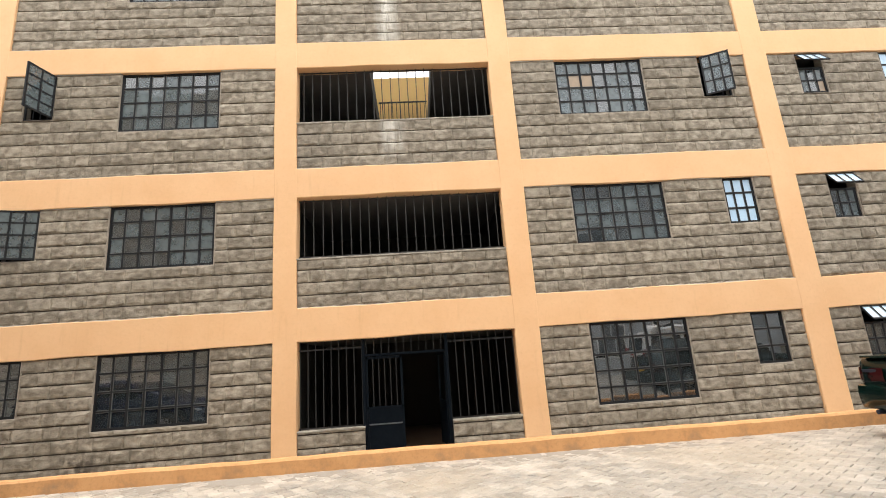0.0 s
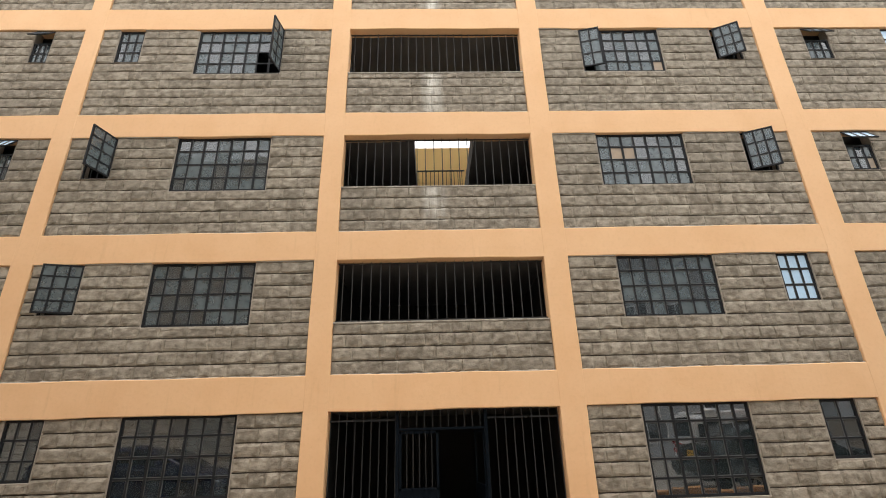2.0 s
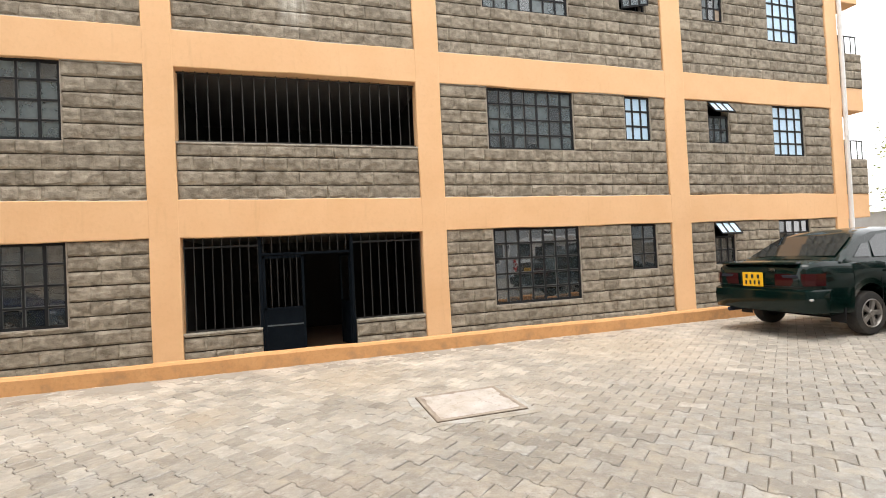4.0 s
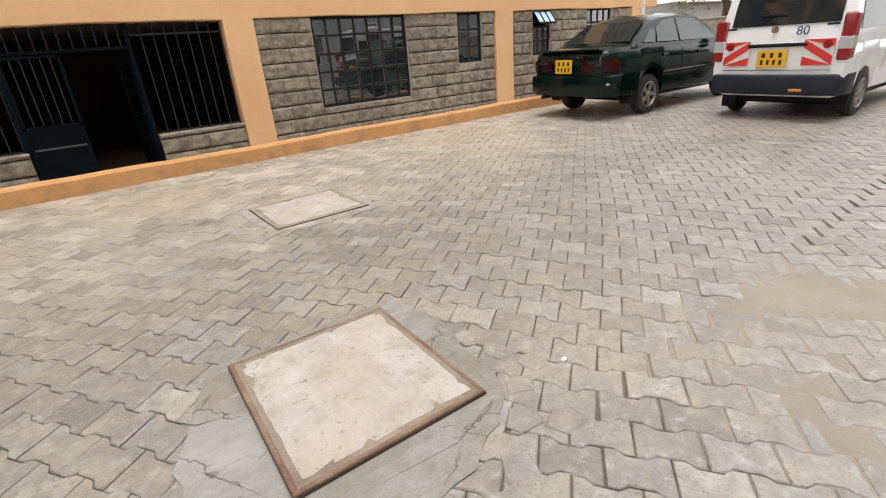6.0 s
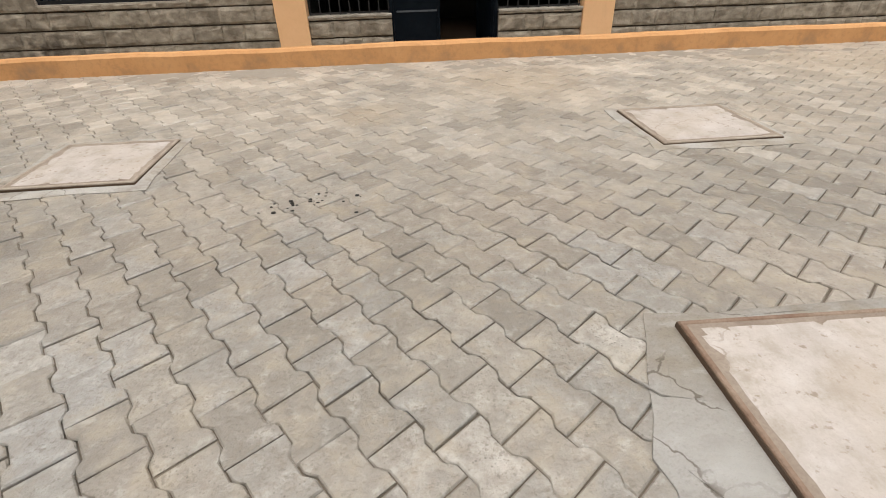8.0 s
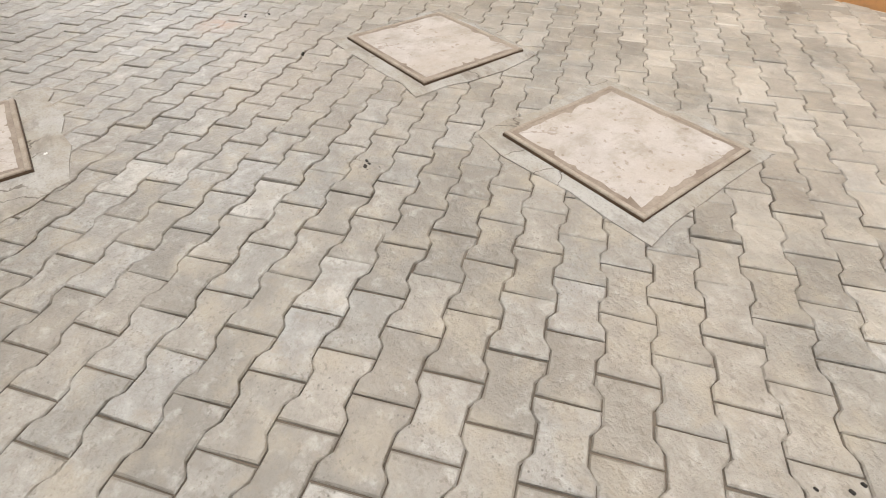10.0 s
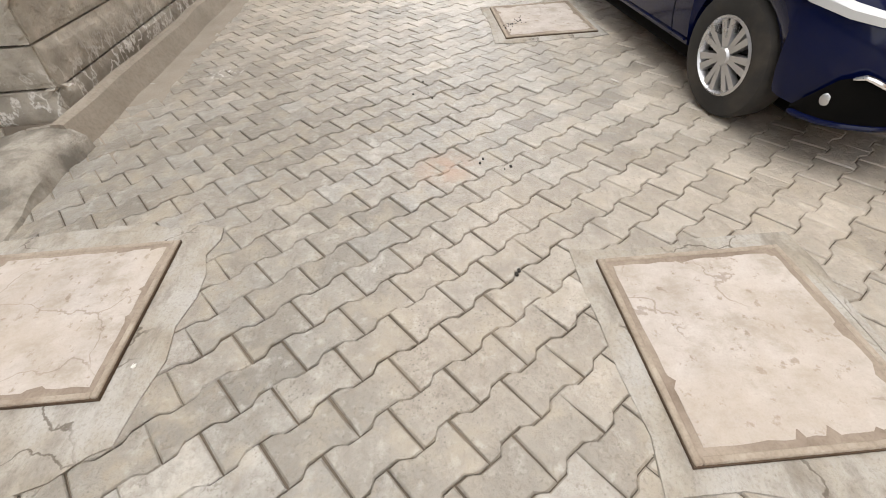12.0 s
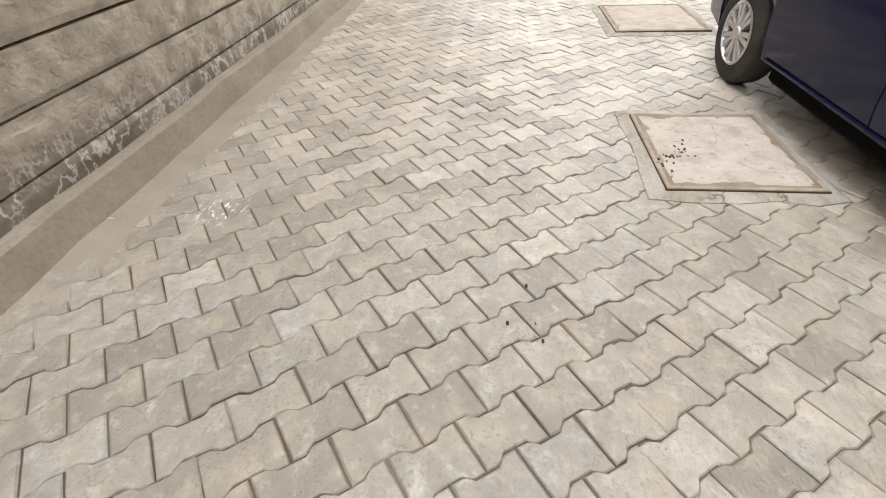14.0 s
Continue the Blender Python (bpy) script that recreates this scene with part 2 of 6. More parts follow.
def glass(name, tint, gloss=1.5, dust=0.3, least=0.04):
    """A pane: see-through, mirroring more at a slant."""
    m = bpy.data.materials.new(name)
    m.use_nodes = True
    n, l = m.node_tree.nodes, m.node_tree.links
    n.remove(n["Principled BSDF"])
    clear, shine, mix, fr = n.new("ShaderNodeBsdfTransparent"), n.new("ShaderNodeBsdfGlossy"), n.new("ShaderNodeMixShader"), n.new("ShaderNodeFresnel")
    clear.inputs[0].default_value = (*tint, 1)
    shine.inputs["Roughness"].default_value = 0.02
    fr.inputs["IOR"].default_value = gloss
    bump = n.new("ShaderNodeBump")
    bump.inputs["Strength"].default_value, bump.inputs["Distance"].default_value = 0.05, 0.02
    l.new(noise_node(n, l, place(n), 2.5, 1.0), bump.inputs["Height"])
    l.new(bump.outputs[0], shine.inputs["Normal"])
    l.new(fr.outputs[0], mix.inputs[0])
    l.new(clear.outputs[0], mix.inputs[1])
    l.new(shine.outputs[0], mix.inputs[2])
    # a thin uneven dust film; its blue-grey stands in for reflected sky
    sky_film, coated = n.new("ShaderNodeBsdfDiffuse"), n.new("ShaderNodeMixShader")
    sky_film.inputs[0].default_value = (0.3, 0.35, 0.36, 1)
    l.new(remap(n, l, noise_node(n, l, place(n), 3.2, 4.0, 0.6), 0.36, 0.7, least, dust), coated.inputs[0])
    l.new(mix.outputs[0], coated.inputs[1])
    l.new(sky_film.outputs[0], coated.inputs[2])
    l.new(coated.outputs[0], n["Material Output"].inputs["Surface"])
    return m


def cracks(n, l, v, scale, width):
    """Thin broken crack lines, wandering."""
    shift = n.new("ShaderNodeTexNoise")
    shift.inputs["Scale"].default_value, shift.inputs["Detail"].default_value = 5.0, 5.0
    l.new(v, shift.inputs["Vector"])
    push = n.new("ShaderNodeVectorMath")
    push.operation = "MULTIPLY_ADD"
    l.new(shift.outputs["Color"], push.inputs[0])
    push.inputs[1].default_value = (0.25, 0.25, 0.25)
    l.new(v, push.inputs[2])
    cell = n.new("ShaderNodeTexVoronoi")
    cell.feature = "DISTANCE_TO_EDGE"
    cell.inputs["Scale"].default_value = scale
    l.new(push.outputs[0], cell.inputs["Vector"])
    line = remap(n, l, cell.outputs["Distance"], width * 0.4, width, 1.0, 0.0)
    return times(n, l, line, remap(n, l, noise_node(n, l, v, 2.1, 3.0), 0.5, 0.56))


def apron_cement(name, pale=1.0):
    """Trowelled cement: pale laitance, dirty tan patches, cracks and trowel ridges."""
    m, n, l, p = nodes_of(name)
    v = place(n)
    broad = noise_node(n, l, v, 3.0, 6.0, 0.62)
    trowel = noise_node(n, l, v, 9.0, 6.0, 0.65, (0.5, 1.0, 1.0))
    tiny = noise_node(n, l, v, 90.0, 5.0, 0.7)
    c = mixed(n, l, remap(n, l, broad, 0.4, 0.6), tuple(pale * k for k in (0.335, 0.319, 0.294)), tuple(pale * k for k in (0.27, 0.24, 0.195)))
    c = mixed(n, l, remap(n, l, trowel, 0.5, 0.68, 0.0, 0.75), c, (0.21, 0.184, 0.152))
    c = mixed(n, l, remap(n, l, trowel, 0.3, 0.44, 0.6, 0.0), c, (0.46, 0.445, 0.425))
    c = mixed(n, l, remap(n, l, tiny, 0.5, 0.7, 0.0, 0.45), c, (0.17, 0.145, 0.115))
    pool = times(n, l, spot(n, l, v, (-0.12, -7.6, 0), 0.12, 0.3), remap(n, l, broad, 0.35, 0.6, 0.1, 0.6))
    c = mixed(n, l, pool, c, (0.46, 0.46, 0.447))  # pale laitance dried on the west side
    line = times(n, l, cracks(n, l, v, 2.6, 0.012), 0.75)
    c = mixed(n, l, line, c, (0.1, 0.08, 0.06))
    l.new(c, p.inputs["Base Color"])
    p.inputs["Roughness"].default_value = 0.85
    add = n.new("ShaderNodeMath")
    add.operation = "ADD"
    l.new(times(n, l, trowel, 3.0), add.inputs[0])
    l.new(times(n, l, tiny, 0.5), add.inputs[1])
    bumped(n, l, p, add.outputs[0], 0.8, 0.012)
    return m


def cover_concrete(name):
    """Smeared cement screed of a chamber cover, with pitted spots."""
    m, n, l, p = nodes_of(name)
    v = place(n)
    broad = noise_node(n, l, v, 3.5, 6.0, 0.65)
    smear = noise_node(n, l, v, 9.0, 6.0, 0.7, (1.0, 0.75, 1.0))
    tiny = noise_node(n, l, v, 140.0, 4.0, 0.7)
    c = mixed(n, l, remap(n, l, broad, 0.35, 0.65), (0.51, 0.46, 0.42), (0.43, 0.385, 0.348))
    c = mixed(n, l, remap(n, l, smear, 0.48, 0.66, 0.0, 0.75), c, (0.33, 0.285, 0.23))
    c = mixed(n, l, remap(n, l, smear, 0.28, 0.45, 0.75, 0.0), c, (0.57, 0.53, 0.5))
    c = mixed(n, l, times(n, l, cracks(n, l, v, 2.2, 0.009), 0.65), c, (0.25, 0.2, 0.16))
    c = mixed(n, l, remap(n, l, noise_node(n, l, v, 27.0, 4.0, 0.6), 0.6, 0.68, 0.0, 0.7), c, (0.24, 0.185, 0.135))
    c = mixed(n, l, remap(n, l, noise_node(n, l, v, 1.7, 4.0, 0.6), 0.48, 0.66, 0.0, 0.5), c, (0.43, 0.36, 0.285))
    c = mixed(n, l, remap(n, l, tiny, 0.5, 0.75, 0.0, 0.25), c, (0.25, 0.21, 0.17))
    l.new(c, p.inputs["Base Color"])
    p.inputs["Roughness"].default_value = 0.88
    add = n.new("ShaderNodeMath")
    add.operation = "ADD"
    l.new(times(n, l, smear, 2.0), add.inputs[0])
    l.new(times(n, l, tiny, 0.4), add.inputs[1])
    bumped(n, l, p, add.outputs[0], 0.5, 0.008)
    return m


STONE = stone_material("facade_stone", (0.375, 0.323, 0.25), (0.265, 0.226, 0.172), (0.148, 0.119, 0.085), streaks=True)
STONE_PIECE = stone_material("facade_stone_block", (0.375, 0.323, 0.25), (0.265, 0.226, 0.172), (0.148, 0.119, 0.085), streaks=True, per_island=False)
STONE_GREY = stone_material("plinth_stone", (0.54, 0.492, 0.418), (0.46, 0.418, 0.352), (0.25, 0.22, 0.175), smears=True, blotch=0.55, relief=0.02)
MORTAR = surface("mortar", (0.095, 0.078, 0.062), (0.06, 0.05, 0.04), rough=0.95)
ORANGE = orange_paint("orange_plaster")
# orange wall paint made yellower and brighter to look sunlit in the well
SUNLIT_WALL = surface("sunlit_orange_paint", (0.93, 0.62, 0.22), (0.88, 0.56, 0.19), grain=(0.6, 0.38, 0.13), scale=1.0, fine=40, rough=0.7, bump=0.1, fine_amount=0.15)
KERB = kerb_paint("orange_kerb_paint")
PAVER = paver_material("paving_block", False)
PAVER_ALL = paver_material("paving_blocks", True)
SAND = surface("joint_sand", (0.19, 0.155, 0.118), (0.09, 0.074, 0.057), scale=3.5, rough=0.95)
CEMENT = surface("cement_apron", (0.47, 0.425, 0.36), (0.29, 0.255, 0.205), grain=(0.17, 0.145, 0.11), scale=5.5, fine=60, bump=0.8, depth=0.008, fine_amount=0.5, edges=(0.4, 0.62))
BEAD = surface("cement_bead", (0.55, 0.5, 0.43), (0.4, 0.35, 0.29), grain=(0.2, 0.17, 0.13), scale=4, fine=70, bump=0.5)
APRON = apron_cement("trowelled_apron")
APRON_PALE = apron_cement("pale_trowelled_apron", 1.32)
BED = surface("brown_dusty_bed", (0.33, 0.275, 0.22), (0.2, 0.155, 0.12), grain=(0.14, 0.1, 0.075), scale=6.0, fine=90, rough=0.9, bump=0.4, depth=0.003)
DUSTY_RAIL = surface("dusty_angle_iron", (0.4, 0.345, 0.28), (0.27, 0.215, 0.165), grain=(0.12, 0.085, 0.06), scale=7.0, fine=90, rough=0.85, bump=0.5)
COVER = cover_concrete("cover_screed")
RUST = surface("rusty_angle_iron", (0.28, 0.205, 0.15), (0.15, 0.075, 0.045), grain=(0.07, 0.045, 0.03), scale=5.0, fine=90, rough=0.8, bump=0.5)
STEEL = surface("dark_steel", (0.01, 0.011, 0.013), (0.016, 0.017, 0.019), grain=(0.03, 0.03, 0.03), scale=4, fine=40, rough=0.7, bump=0.1, shine=0.25)
GATE_BLUE = surface("gate_paint", (0.002, 0.0045, 0.008), (0.004, 0.007, 0.011), grain=(0.03, 0.03, 0.03), scale=5, fine=25, rough=0.6, bump=0.15, fine_amount=0.1, shine=0.08)
BAR = surface("grille_steel", (0.04, 0.039, 0.038), (0.065, 0.062, 0.059), grain=(0.03, 0.028, 0.025), scale=5, fine=50, rough=0.7, bump=0.1, shine=0.2)
GATE_BAR = surface("gate_bar_steel", (0.022, 0.022, 0.023), (0.035, 0.034, 0.033), grain=(0.06, 0.055, 0.05), scale=5, fine=50, rough=0.7, bump=0.1, shine=0.2)
# lighter than the gate paint: the rib's highlight is in its colour
GATE_RIB = surface("gate_rib_highlight", (0.1, 0.115, 0.13), (0.05, 0.06, 0.07), scale=6, fine=60, rough=0.5, bump=0.1)
PANE = glass("window_glass", (0.34, 0.44, 0.5), 3.2, 0.05)
PANE_OLD = glass("old_window_glass", (0.32, 0.4, 0.45), 2.3, 0.14)
PANE_DUSTY = glass("dusty_window_glass", (0.34, 0.42, 0.46), 1.8, 0.42, 0.22)
# tan colour stands in for the facing building mirrored in single panes
TAN_MIRRORED = surface("tan_mirrored_glass", (0.4, 0.29, 0.19), (0.3, 0.23, 0.16), grain=(0.2, 0.16, 0.12), scale=6, fine=40, rough=0.35, bump=0.05, fine_amount=0.15)
PUTTY = surface("weathered_putty", (0.16, 0.165, 0.16), (0.09, 0.09, 0.088), scale=3.0, fine=60, rough=0.7, bump=0.2)
# pale blue is the sky's reflection put into the pane colour
FROST_SKY = plain("sky_tinted_obscured_glass", (0.55, 0.75, 0.93), 0.25)
# dark grey carries some of the rooms' shade in the slab colour
ROOM_SHADE = surface("room_shade_plaster", (0.11, 0.105, 0.1), (0.08, 0.075, 0.07), rough=0.9)
# near-black plaster: the shade inside the rooms is put into the colour
HALL_SHADE = surface("hall_shade_plaster", (0.012, 0.0115, 0.011), (0.009, 0.008, 0.0075), rough=0.95)
# hall floor brown, shared by the shadow skirts of the chamber covers
FLOOR_SHADOW_BROWN = surface("floor_and_shadow_brown", (0.09, 0.052, 0.025), (0.06, 0.035, 0.02), rough=0.7)
KERB_BARE = surface("bare_kerb_concrete", (0.34, 0.295, 0.24), (0.25, 0.215, 0.17), grain=(0.13, 0.095, 0.07), scale=3, fine=45, bump=0.6, depth=0.006)
CONCRETE = surface("kerb_concrete", (0.4, 0.35, 0.285), (0.3, 0.26, 0.21), grain=(0.16, 0.11, 0.085), scale=3, fine=45, bump=0.6, depth=0.006)
HAUNCH = surface("haunch_cement", (0.37, 0.34, 0.29), (0.16, 0.144, 0.12), grain=(0.2, 0.16, 0.12), scale=4.5, fine=50, bump=0.8, depth=0.012, fine_amount=0.4, edges=(0.42, 0.6))
DRIFT = surface("drifted_sand", (0.345, 0.305, 0.255), (0.28, 0.245, 0.2), grain=(0.19, 0.15, 0.11), scale=3.0, fine=110, rough=0.95, bump=0.5, depth=0.004)
WHITE_WALL = surface("pale_plaster", (0.42, 0.4, 0.37), (0.34, 0.32, 0.29), scale=0.8, fine=30, rough=0.85)
PALE_WALL = surface("pale_wall", (0.4, 0.42, 0.44), (0.32, 0.335, 0.35), scale=0.8, fine=30, rough=0.85)
WHITE_PIPE = plain("white_plastic", (0.75, 0.74, 0.72), 0.4)
ROOF = surface("pale_roof_sheet", (0.55, 0.57, 0.58), (0.45, 0.46, 0.46), scale=1.0, fine=20, rough=0.45, metal=0.3)
LEAF = surface("tree_leaves", (0.2, 0.26, 0.08), (0.34, 0.3, 0.1), grain=(0.12, 0.14, 0.05), scale=1.2, fine=8, rough=0.6)
LEAF_DARK = surface("dark_tree_leaves", (0.08, 0.13, 0.06), (0.11, 0.16, 0.07), grain=(0.05, 0.07, 0.03), scale=1.2, fine=8, rough=0.6)
BARK = surface("bark", (0.13, 0.1, 0.075), (0.09, 0.07, 0.05), scale=5, fine=30, rough=0.9)
TYRE = plain("tyre_rubber", (0.022, 0.021, 0.02), 0.8, dirt=0.35)
RIM = plain("silver_wheel", (0.55, 0.55, 0.56), 0.28, 0.85, dirt=0.1)
RIM_DULL = plain("dusty_alloy_wheel", (0.3, 0.28, 0.26), 0.45, 0.6, dirt=0.3)
GREEN_CAR = plain("dark_green_car_paint", (0.0015, 0.0095, 0.0075), 0.12, 0.0, 0.0, dirt=0.01, shine=0.32)
BLUE_CAR = plain("dark_blue_car_paint", (0.0015, 0.0045, 0.034), 0.12, 0.0, 0.0, dirt=0.01, shine=0.25)
WHITE_CAR = plain("white_car_paint", (0.9, 0.92, 0.94), 0.3, 0.0, 0.8, dirt=0.08)
TRIM = plain("black_trim", (0.01, 0.01, 0.012), 0.5, dirt=0.04, shine=0.2)
UNDER = plain("underbody_black", (0.004, 0.004, 0.004), 0.9, dirt=0.02, shine=0.05)
BUMPER = plain("grey_bumper_plastic", (0.014, 0.018, 0.03), 0.5, dirt=0.06, shine=0.3)
CHROME = plain("chrome", (0.75, 0.75, 0.76), 0.12, 1.0, dirt=0.02)
CAR_GLASS = plain("tinted_car_glass", (0.012, 0.016, 0.018), 0.04, 0.0, 0.0, dirt=0.02, shine=0.7)
RED_LAMP = plain("red_lamp_glass", (0.32, 0.012, 0.015), 0.15, 0.0, 1.0, dirt=0.02)
DARK_RED = plain("dark_red_lamp_glass", (0.035, 0.004, 0.005), 0.15, 0.0, 0.0, dirt=0.01, shine=0.3)
CLEAR_LAMP = plain("clear_lamp_glass", (0.62, 0.63, 0.64), 0.12, 0.2, 1.0, dirt=0.02)
AMBER = plain("amber_lamp_glass", (0.7, 0.25, 0.03), 0.2, 0.0, 0.6)
YELLOW = plain("yellow_plate", (0.85, 0.47, 0.01), 0.4, dirt=0.05)
WHITE_PLATE = plain("white_plate", (0.72, 0.72, 0.7), 0.4, dirt=0.05)
BLACK_INK = plain("black_ink", (0.012, 0.012, 0.012), 0.5, dirt=0.0)
NAVY_INK = plain("navy_ink", (0.03, 0.05, 0.14), 0.5, dirt=0.0)
CHEVRON_RED = plain("red_reflector_tape", (0.72, 0.035, 0.03), 0.35, dirt=0.03)
CHEVRON_WHITE = plain("white_reflector_tape", (0.78, 0.78, 0.76), 0.35, dirt=0.05)
LITTER = plain("litter_paper", (0.72, 0.7, 0.66), 0.7)
CHARCOAL = plain("charcoal_crumb", (0.02, 0.018, 0.016), 0.8)


# ---- building helpers ----
class Shape:
    """Vertices and faces gathered into one mesh."""

    def __init__(self):
        self.v, self.f = [], []

    def face(self, *points):
        k = len(self.v)
        self.v += [tuple(p) for p in points]
        self.f.append(tuple(range(k, k + len(points))))
        return self

    def box(self, x0, x1, y0, y1, z0, z1, chamfer=0.0, m=None):
        c = min(chamfer, 0.49 * min(x1 - x0, y1 - y0, z1 - z0))
        k = len(self.v)
        if c <= 0:
            pts = [(x, y, z) for z in (z0, z1) for y in (y0, y1) for x in (x0, x1)]
            faces = [(0, 2, 3, 1), (4, 5, 7, 6), (0, 1, 5, 4), (2, 6, 7, 3), (0, 4, 6, 2), (1, 3, 7, 5)]
        else:
            bm = bmesh.new()
            bmesh.ops.create_cube(bm, size=1, matrix=Matrix.Translation(((x0 + x1) / 2, (y0 + y1) / 2, (z0 + z1) / 2)) @ Matrix.Diagonal((x1 - x0, y1 - y0, z1 - z0, 1)))
            bmesh.ops.bevel(bm, geom=bm.edges[:], offset=c, segments=1, affect="EDGES", profile=0.5)
            bm.verts.index_update()
            pts = [tuple(q.co) for q in bm.verts]
            faces = [tuple(q.index for q in f.verts) for f in bm.faces]
            bm.free()
        if m is not None:
            pts = [tuple(m @ Vector(q)) for q in pts]
        self.v += pts
        self.f += [tuple(k + i for i in f) for f in faces]
        return self

    def tube(self, path, radius, sides=8, caps=True):
        rings = []
        for i, q in enumerate(path):
            q = Vector(q)
            a, b = Vector(path[max(0, i - 1)]), Vector(path[min(len(path) - 1, i + 1)])
            d = (b - a).normalized()
            u = d.cross(Vector((0, 0, 1)) if abs(d.z) < 0.9 else Vector((1, 0, 0))).normalized()
            w = d.cross(u)
            r = radius[i] if isinstance(radius, (list, tuple)) else radius
            rings.append([tuple(q + (u * math.cos(2 * math.pi * s / sides) + w * math.sin(2 * math.pi * s / sides)) * r) for s in range(sides)])
        self.loft(rings, True, caps)
        return self

    def loft(self, rings, closed=True, caps=True):
        k, n = len(self.v), len(rings[0])
        for r in rings:
            self.v += [tuple(q) for q in r]
        for i in range(len(rings) - 1):
            for j in range(n if closed else n - 1):
                a, b = k + i * n + j, k + i * n + (j + 1) % n
                self.f.append((a, b, b + n, a + n))
        if caps:
            self.f.append(tuple(range(k + n - 1, k - 1, -1)))
            self.f.append(tuple(range(k + (len(rings) - 1) * n, k + len(rings) * n)))
        return self

    def spin(self, profile, m, steps=32):
        """A ring-shaped surface about the local z axis from (radius, height) pairs."""
        rings = [[tuple(m @ Vector((r * math.cos(2 * math.pi * s / steps), r * math.sin(2 * math.pi * s / steps), h))) for s in range(steps)] for r, h in profile]
        return self.loft(rings, True, False)

    def mesh(self, name, material, smooth=False, tidy=True):
        me = bpy.data.meshes.new(name)
        me.from_pydata(self.v, [], self.f)
        if tidy:
            bm = bmesh.new()
            bm.from_mesh(me)
            bmesh.ops.recalc_face_normals(bm, faces=bm.faces)
            bm.to_mesh(me)
            bm.free()
        me.materials.append(material)
        if smooth:
            me.shade_smooth()
            me.set_sharp_from_angle(angle=radians(38))
        return me


def part(name, shape, material, parent=None, label="", smooth=False):
    ob = new(name, shape.mesh(name, material, smooth))
    if parent is not None:
        ob.parent = parent
    return tagged(ob, label)


def thing(name, label, category, group="", kind="", at=None):
    ob = new(name)
    ob.empty_display_size = 0.2
    if at is not None:
        ob.matrix_basis = at
    return tagged(ob, label, category, group, kind)


def structure(name, shape, material, label, category, smooth=False, kind="structure"):
    return tagged(part(name, shape, material, smooth=smooth), label, category, "", kind)


# ---- the large structure ----
COLUMNS = [(-14.46, -14.02), (-8.71, -8.26), (-2.525, -2.055), (2.3, 2.81), (8.46, 9.04), (14.02, 14.46)]
BEAMS = [(1.94, 2.605), (4.95, 5.6), (8.03, 8.66), (11.26, 11.94)]
ROOFLINE = 13.05
FLOOR = -0.3
rng = random.Random(4)

# one ground sheet out to the horizon, left open where the building stands in its sunken strip
ground = Shape()
gx, gy = (-400, -15.9, 15.9, 400), (-400, -2.14, 12, 400)
for i in range(3):
    for j in range(3):
        if (i, j) != (1, 1):
            ground.face((gx[i], gy[j], -0.011), (gx[i + 1], gy[j], -0.011), (gx[i + 1], gy[j + 1], -0.011), (gx[i], gy[j + 1], -0.011))
structure("ground", ground, SAND, "sandy bedding ground under the paving and beyond", "ground")
structure("walkway", Shape().box(-15.9, 15.9, -2.14, 0.3, FLOOR - 0.2, FLOOR), CEMENT, "sunken cement walkway between kerb and building", "walkway")

# painted kerb along the sunken strip, in cast lengths
kerb = tagged(new("kerb"), "orange-painted concrete kerb along the paved yard", "kerb", "", "structure")
x = -15.9
while x < 15.8:
    x1 = min(15.9, x + 3.975)
    bit = Shape()
    steps = 12
    rings = []
    for k in range(steps + 1):
        q = x + (x1 - x) * k / steps
        w = 0.008 * math.sin(q * 2.3) + 0.005 * math.sin(q * 5.1 + 1)
        h = 0.205 + 0.006 * math.sin(q * 1.7 + 2) + 0.004 * math.sin(q * 6.3)
        rings.append([(q, -2.31 + w, -0.05), (q, -2.3 + w, h - 0.03), (q, -2.275 + w, h), (q, -2.135, h - 0.004), (q, -2.115, h - 0.02), (q, -2.115, -0.4)])
    bit.loft(rings, True, True)
    part("kerb_length", bit, KERB, kerb)
    x = x1

for a, b in COLUMNS:
    bit = Shape()
    rings = []
    for k in range(40):
        z = FLOOR + (ROOFLINE - FLOOR) * k / 39
        e = 0.006 * math.sin(z * 2.1 + a)
        rings.append([(a + e, 0.3, z), (a + e, 0.008, z), (a + e + 0.012, 0.0, z), (b + e - 0.012, 0.0, z), (b + e, 0.008, z), (b + e, 0.3, z)])
    bit.loft(rings, True, True)
    structure("column", bit, ORANGE, "peach-orange painted concrete column of the facade", "column")
for k, (a, b) in enumerate(BEAMS):
    for (_, x0), (x1, _) in zip(COLUMNS, COLUMNS[1:]):
        bit = Shape()
        rings = []
        count = 14
        for s in range(count + 1):
            q = x0 - 0.01 + (x1 - x0 + 0.02) * s / count
            e = 0.008 * math.sin(q * 1.9 + k) + 0.005 * math.sin(q * 4.7 + 2 * k)
            e2 = 0.008 * math.sin(q * 2.6 + 3 * k)
            rings.append([(q, 0.3, a + e), (q, 0.012, a + e), (q, 0.003, a + e + 0.012), (q, 0.003, b + e2 - 0.012), (q, 0.012, b + e2), (q, 0.3, b + e2)])
        bit.loft(rings, True, True)
        structure("beam", bit, ORANGE, "peach-orange painted concrete beam of the facade", "beam")

